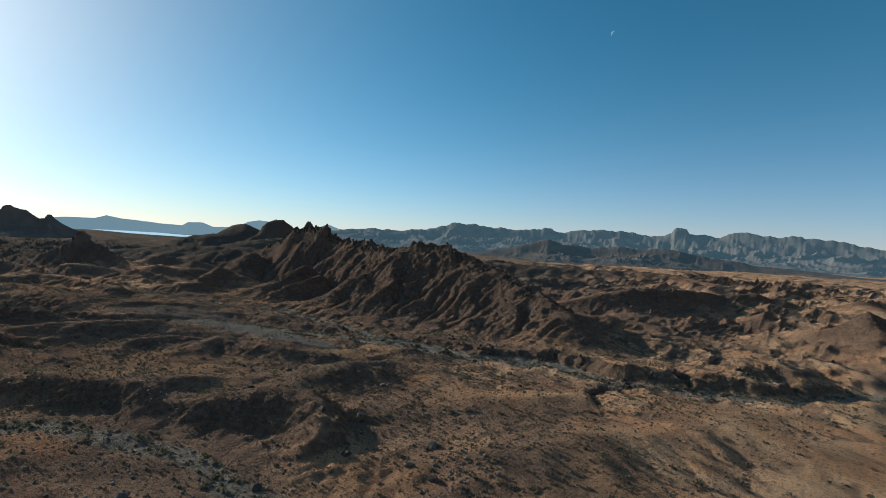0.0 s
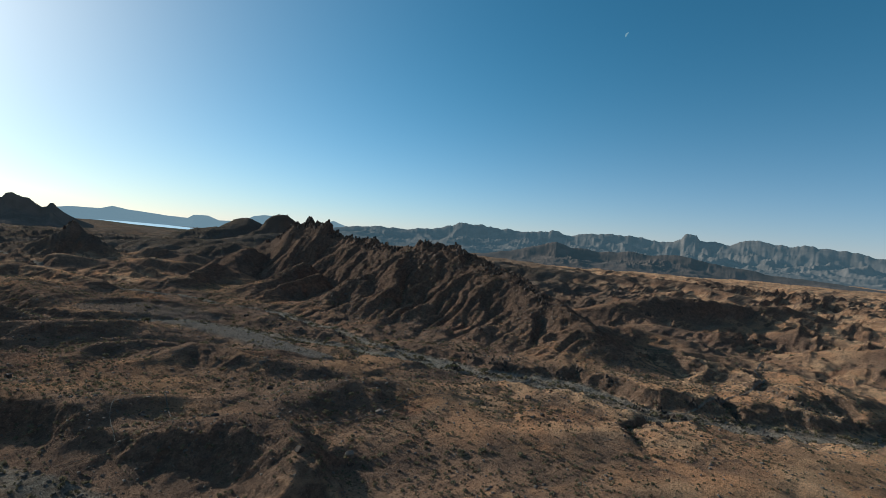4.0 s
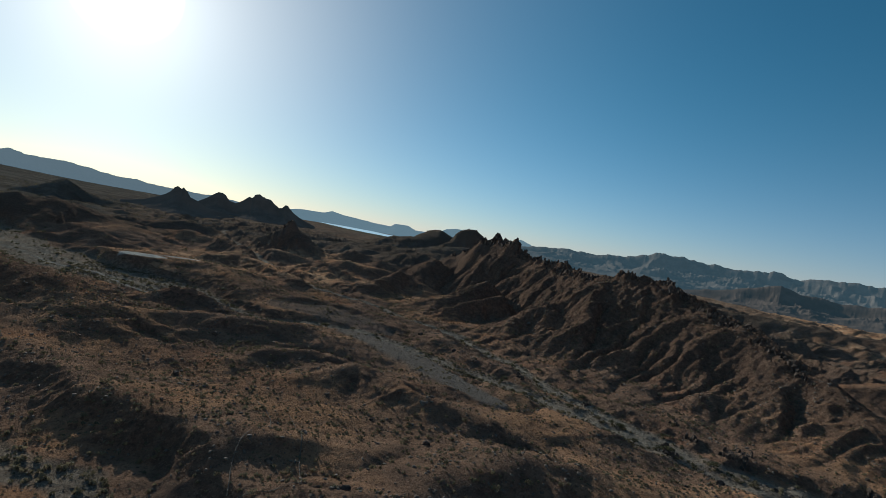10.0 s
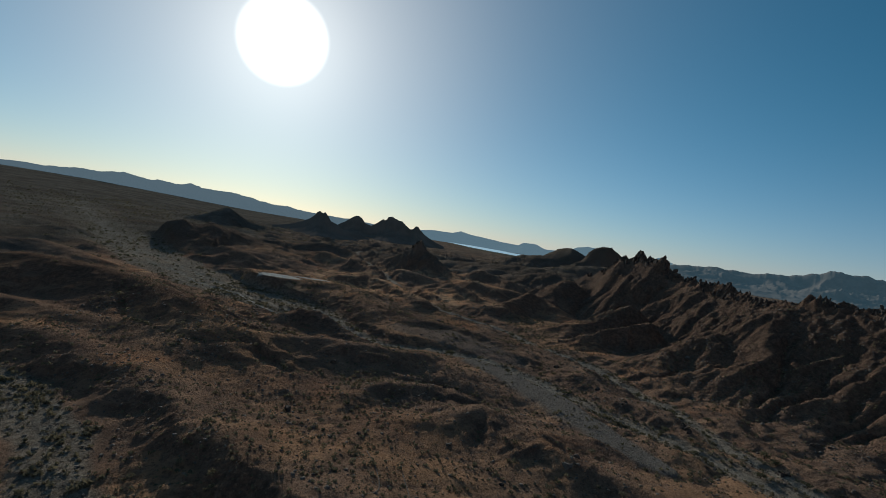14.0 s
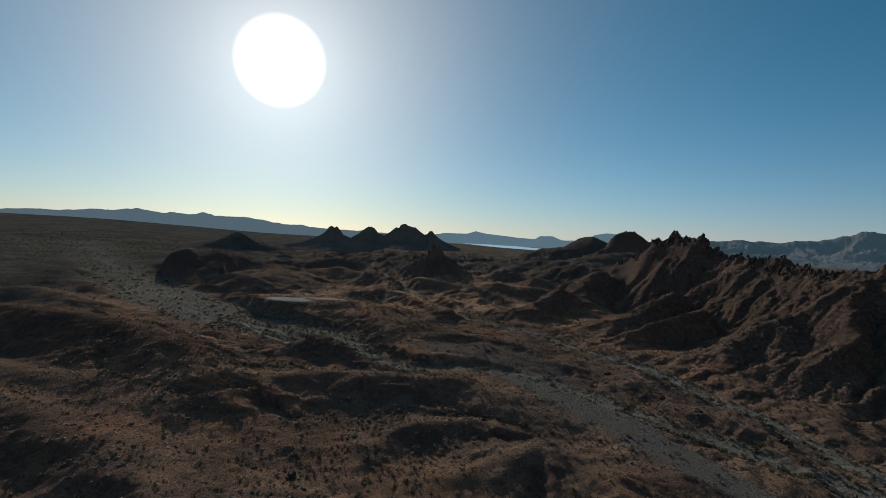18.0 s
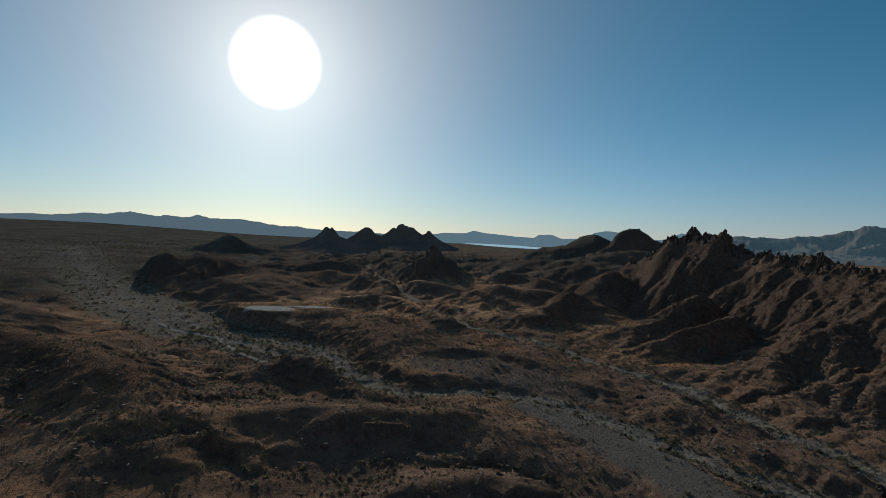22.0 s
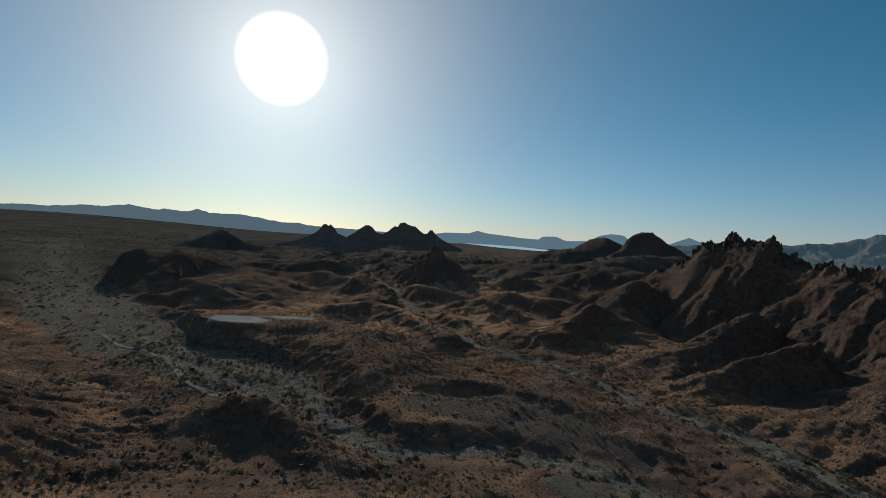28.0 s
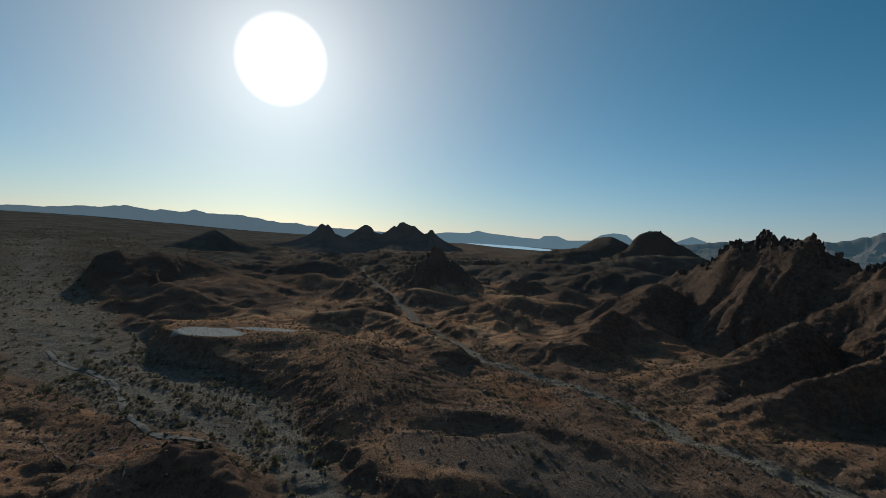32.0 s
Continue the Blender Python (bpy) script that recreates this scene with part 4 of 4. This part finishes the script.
def carpet(name, meshes, x, y, size, rng, mat, label, category, sink=0.1, tall=1.0):
    """One joined mesh of many small plants or stones."""
    z = height(x, y)
    co, loops, starts, base, at = [], [], [], 0, 0
    pick = rng.randint(0, len(meshes), len(x))
    turn = rng.rand(len(x)) * 6.283
    for k, (v, polys) in enumerate(meshes):
        sel = np.where(pick == k)[0]
        if not len(sel):
            continue
        c, s = np.cos(turn[sel])[:, None], np.sin(turn[sel])[:, None]
        sc = size[sel][:, None]
        px = (v[None, :, 0] * c - v[None, :, 1] * s) * sc + x[sel][:, None]
        py = (v[None, :, 0] * s + v[None, :, 1] * c) * sc + y[sel][:, None]
        pz = (v[None, :, 2] * tall - sink) * sc + z[sel][:, None]
        co.append(np.stack([px, py, pz], -1).reshape(-1, 3))
        flat = np.concatenate(polys)
        lens = np.array([len(q) for q in polys])
        loops.append((flat[None, :] + (base + np.arange(len(sel)) * len(v))[:, None]).ravel())
        st = np.concatenate([[0], np.cumsum(lens)[:-1]])
        starts.append((st[None, :] + (at + np.arange(len(sel)) * lens.sum())[:, None]).ravel())
        base += len(sel) * len(v)
        at += len(sel) * int(lens.sum())
    co, loops, starts = np.concatenate(co), np.concatenate(loops), np.concatenate(starts)
    me = bpy.data.meshes.new(name)
    me.vertices.add(len(co))
    me.vertices.foreach_set("co", co.astype(np.float32).ravel())
    me.loops.add(len(loops))
    me.loops.foreach_set("vertex_index", loops.astype(np.int32))
    me.polygons.add(len(starts))
    me.polygons.foreach_set("loop_start", starts.astype(np.int32))
    me.update(calc_edges=True)
    me.materials.append(mat)
    return tagged(new(name, me), label, category, kind="stuff")


def as_arrays(bm):
    bm.verts.ensure_lookup_table()
    bm.verts.index_update()
    v = np.array([q.co[:] for q in bm.verts])
    polys = [np.array([q.index for q in f.verts]) for f in bm.faces]
    bm.free()
    return v, polys


def clump(seed, leaves, size):
    rng = np.random.RandomState(seed)
    bm = bmesh.new()
    leaf_quads(bm, rng, (0, 0, 0.42), 0.5, leaves, size, 0.85)
    return as_arrays(bm)


def plants():
    rng = np.random.RandomState(11)
    near = [clump(20 + k, 10, 0.44) for k in range(6)]
    far = [clump(40 + k, 6, 0.56) for k in range(5)]
    x, y = scatter_points(rng, 230000, -170, 360, -260, 340, green)
    size = (0.4 + 0.95 * rng.rand(len(x)) ** 2) * (1 + 0.55 * sample(GRAVEL, x, y) + 0.35 * step(2.2, 3.2, sample(FLOW_G, x, y)))
    carpet("scrub", near, x, y, size, rng, SCRUB, "low dry scrub dotted over the stony slopes", "scrub", tall=0.8)

    def beyond(x, y):
        out = (x < -170) | (x > 360) | (y > 340) | (y < -260)
        return green(x, y) * out * step(2100, 1000, y) * step(-1700, -700, x) * np.where(sample(GRAVEL, x, y) > 0.4, 1.0, 0.75)
    x, y = scatter_points(rng, 330000, -1700, 900, -320, 2100, beyond)
    size = (0.9 + 1.5 * rng.rand(len(x)) ** 2) * (1 + 0.4 * sample(GRAVEL, x, y)) * (1 + 0.9 * step(700, 1600, np.hypot(x, y)))
    carpet("far_scrub", far, x, y, size, rng, SCRUB, "dry scrub on the farther plain and hills", "scrub", tall=0.75)
    # single trees in the washes
    kinds = [wash_tree(60 + k) for k in range(4)]
    spots = []
    for line in (WASH_WEST[1:19], WASH_NORTH[3:]):
        for p, q in zip(line, line[1:]):
            n = max(2, int(math.hypot(q[0] - p[0], q[1] - p[1]) / 9))
            for _ in range(n):
                t, off = rng.rand(), rng.uniform(-1.15, 1.15) * (p[3] + 2)
                length = math.hypot(q[0] - p[0], q[1] - p[1])
                sx, sy = p[0] + t * (q[0] - p[0]) - (q[1] - p[1]) / length * off, p[1] + t * (q[1] - p[1]) + (q[0] - p[0]) / length * off
                if float(sample(ROAD, np.array([sx]), np.array([sy]))[0]) < 0.3:
                    spots.append((sx, sy))
    for i, (sx, sy) in enumerate(spots[:190]):
        m = Matrix.Translation((sx, sy, land_here(sx, sy) - 0.1)) @ Matrix.Rotation(rng.rand() * 6.28, 4, "Z")
        s = 0.55 + 0.6 * rng.rand()
        if i < 4:
            kinds[i].matrix_basis = m @ Matrix.Diagonal((s * 1.35, s * 1.35, s * 0.8, 1))
        else:
            copy_thing(kinds[i % 4], m).scale = (s * 1.35, s * 1.35, s * (0.7 + 0.25 * rng.rand()))
    # single shrubs on the slopes that the camera passes
    kinds = [shrub(80 + k) for k in range(4)]
    x, y = scatter_points(rng, 1800, -130, 200, -150, 170, green)
    for i, (sx, sy) in enumerate(zip(x[:240], y[:240])):
        m = Matrix.Translation((sx, sy, land_here(sx, sy) - 0.05)) @ Matrix.Rotation(rng.rand() * 6.28, 4, "Z")
        s = 1.2 + 1.0 * rng.rand()
        ob = kinds[i] if i < 4 else copy_thing(kinds[i % 4], m)
        ob.matrix_basis = m
        ob.scale = (s, s, s * 0.9)


def stones():
    rng = np.random.RandomState(12)
    kinds = [as_arrays(rock_bm(np.random.RandomState(100 + k), 0.5, 0.42, 0.36, 9, False)) for k in range(6)]

    def stony(x, y):
        g = slopes(x, y)
        steep = step(0.15, 0.5, np.hypot(g[:, 0], g[:, 1]))
        patch = step(0.0, 0.4, fbm(x / 30, y / 30, 3, 77))
        return np.clip(0.12 + 0.5 * steep * patch + 0.35 * patch + 0.08 * sample(GRAVEL, x, y), 0, 1) * (1 - sample(FAN, x, y)) * (1 - sample(WHITE, x, y))
    x, y = scatter_points(rng, 75000, -170, 330, -260, 330, stony)
    size = 0.5 + 1.5 * rng.rand(len(x)) ** 3
    carpet("loose_stones", kinds, x, y, size, rng, STONE, "scattered brown stones on the slopes and washes", "stones", sink=0.0)
    # single boulders
    models = []
    for k in range(6):
        ob = new("boulder", bpy.data.meshes.new("boulder"))
        bm = rock_bm(np.random.RandomState(200 + k), 1.0, 0.8, 0.7, 14)
        bm.to_mesh(ob.data)
        bm.free()
        ob.data.materials.append(DARK_ROCK if k % 2 else STONE)
        models.append(tagged(ob, "angular dark boulder lying on the slope" if k % 2 else "pale weathered boulder lying on stony ground", "boulder", "boulders"))
    x, y = scatter_points(rng, 900, -140, 300, -210, 260, stony)
    for i, (sx, sy) in enumerate(zip(x[:160], y[:160])):
        s = 0.8 + 1.4 * rng.rand() ** 2
        m = Matrix.Translation((sx, sy, land_here(sx, sy) + 0.15 * s)) @ Matrix.Rotation(rng.rand() * 6.28, 4, "Z") @ Matrix.Rotation(rng.uniform(-0.3, 0.3), 4, "X")
        ob = models[i] if i < 6 else copy_thing(models[i % 6], m)
        ob.matrix_basis = m
        ob.scale = (s, s, s)


def outcrops():
    """Fins and knobs of bare rock along the crest and the wash banks."""
    rng = np.random.RandomState(13)
    spots = []
    for p, q in zip(MAIN_CREST, MAIN_CREST[1:]):
        length = math.hypot(q[0] - p[0], q[1] - p[1])
        n = int(length / (6 if p[2] > 65 else 9)) if p[2] > 36 else 1
        for k in range(n):
            t = (k + rng.rand()) / n
            spots.append((p[0] + t * (q[0] - p[0]) + rng.uniform(-7, 5), p[1] + t * (q[1] - p[1]), 1.0 if p[2] > 65 else 0.75))
    for x, y in ((486, 1272), (505, 1262), (525, 1250), (-8, 690), (-14, 694)):
        spots.append((x, y, 0.9))
    for x, y in ((178, -43), (196, -40), (204, -62), (226, -88), (236, -112), (232, -150), (221, -144), (223, -157), (246, -157), (262, -165), (260, -175), (303, -185), (299, -195), (172, -53), (199, -55), (239, -90), (373, -139), (424, -198), (166, 10), (140, 40), (-67, 150), (-74, 146), (-58, 146), (228, -162), (246, -170), (200, -20), (212, -52), (240, -196), (390, 80), (424, 14), (494, 20), (530, 6), (566, 8), (520, -44), (540, -70)):
        spots.append((x, y, 0.5))
    for x, y, big in spots:
        thing = new("rock_outcrop")
        thing.location = (x, y, land_here(x, y))
        for k in range(7):
            sz = big * rng.uniform(3.6, 7.0)
            bm = rock_bm(rng, big * rng.uniform(1.5, 3.4), big * rng.uniform(1.3, 2.6), sz, 13, False)
            dx, dy = rng.normal(0, 2.2 * big), rng.normal(0, 4.4 * big)
            m = Matrix.Translation((dx, dy, land_here(x + dx, y + dy) - land_here(x, y) - 0.3 * sz)) @ Euler((rng.uniform(-0.2, 0.2), rng.uniform(-0.1, 0.35), rng.rand() * 6.28)).to_matrix().to_4x4()
            bmesh.ops.transform(bm, matrix=m, verts=bm.verts)
            part("block", bm, DARK_ROCK, thing)
        tagged(thing, "jagged dark brown rock outcrop breaking through the crest" if big > 0.6 else "craggy dark rock outcrop beside the slope", "rock outcrop", "rock outcrops")


# ---- footpaths and the wheel track ----
def ribbon(name, line, width, mat, label, lift=0.3):
    fine = []
    for i in range(len(line) - 1):
        p0, p1, p2, p3 = line[max(i - 1, 0)], line[i], line[i + 1], line[min(i + 2, len(line) - 1)]
        for k in range(28):
            t = k / 28
            fine.append([0.5 * (2 * b + (c - a) * t + (2 * a - 5 * b + 4 * c - d) * t * t + (3 * b - a - 3 * c + d) * t ** 3) for a, b, c, d in zip(p0, p1, p2, p3)])
    fine = np.array(fine + [list(line[-1])])
    dirn = np.gradient(fine, axis=0)
    dirn /= np.linalg.norm(dirn, axis=1, keepdims=True)
    side = np.stack([-dirn[:, 1], dirn[:, 0]], -1)
    bm = bmesh.new()
    rows = []
    for i, (p, s) in enumerate(zip(fine, side)):
        w = width * (0.8 + 0.4 * float(vnoise(np.array([i * 0.3]), np.array([1.0]))[0]))
        row = []
        for k in (-0.5, 0.0, 0.5):
            q = p + s * w * k
            row.append(bm.verts.new((q[0], q[1], land_here(q[0], q[1]) + lift - 0.08 * (k != 0))))
        rows.append(row)
    for a, b in zip(rows, rows[1:]):
        for k in range(2):
            bm.faces.new((a[k], b[k], b[k + 1], a[k + 1]))
    me = bpy.data.meshes.new(name)
    bm.to_mesh(me)
    bm.free()
    me.materials.append(mat)
    return tagged(new(name, me), label, "path", kind="structure")


def paths():
    dust = rock_mat("trodden_dust", (0.18, 0.14, 0.105), (0.26, 0.205, 0.155))
    sand = rock_mat("rutted_sand", (0.13, 0.118, 0.098), (0.19, 0.172, 0.145))
    trail = "narrow pale footpath worn across the hillside"
    ribbon("footpath", [(-22, -110), (-5, -108), (9, -108), (10, -92), (10, -73), (7, -54)], 0.35, dust, trail)
    ribbon("footpath", [(-7, -106), (-7, -86), (1, -68), (-5, -42)], 0.3, dust, trail)
    ribbon("footpath", [(43, -122), (80, -118), (99, -112), (118, -118)], 0.5, dust, trail)
    ribbon("footpath", [(5, 15), (12, 23), (17, 37), (16, 52), (11, 68), (5, 72)], 0.35, dust, trail)
    ribbon("footpath", [(219, -151), (254, -162), (319, -161), (343, -154), (359, -141), (416, -126)], 1.2, dust, "pale track climbing from the wash")
    ribbon("footpath", [(-132, 169), (-117, 156), (-108, 147), (-93, 142), (-83, 137), (-77, 126)], 0.5, dust, trail)
    ribbon("wheel_track", [(-210, 275), (-187, 254), (-162, 241), (-137, 220), (-120, 197), (-104, 182), (-87, 172), (-70, 166)], 2.6, sand, "sandy wheel track curving through the dry wash")


def moon():
    m, nt, bsdf = material("day_moon")
    bsdf.inputs["Base Color"].default_value = (0, 0, 0, 1)
    bsdf.inputs["Emission Color"].default_value = (0.17, 0.33, 0.43, 1)
    bsdf.inputs["Emission Strength"].default_value = 1.0
    bm = bmesh.new()
    pts = [(math.cos(a), math.sin(a)) for a in np.linspace(-1.5, 1.5, 18)] + [(0.35 * math.cos(a), math.sin(a)) for a in np.linspace(1.5, -1.5, 18)]
    bm.faces.new([bm.verts.new((20 * q[0], 20 * q[1], 0)) for q in pts])
    me = bpy.data.meshes.new("moon")
    bm.to_mesh(me)
    bm.free()
    me.materials.append(m)
    ob = new("moon", me)
    ob.matrix_world = look(MOON * 4550 + Vector((-35, -300, 62)), (-35, -300, 62), 30)
    tagged(ob, "faint pale half moon in the daytime sky", "moon", kind="structure")


MOON = Vector((0.755, 0.538, 0.373)).normalized()
stones()
outcrops()
plants()
paths()
moon()
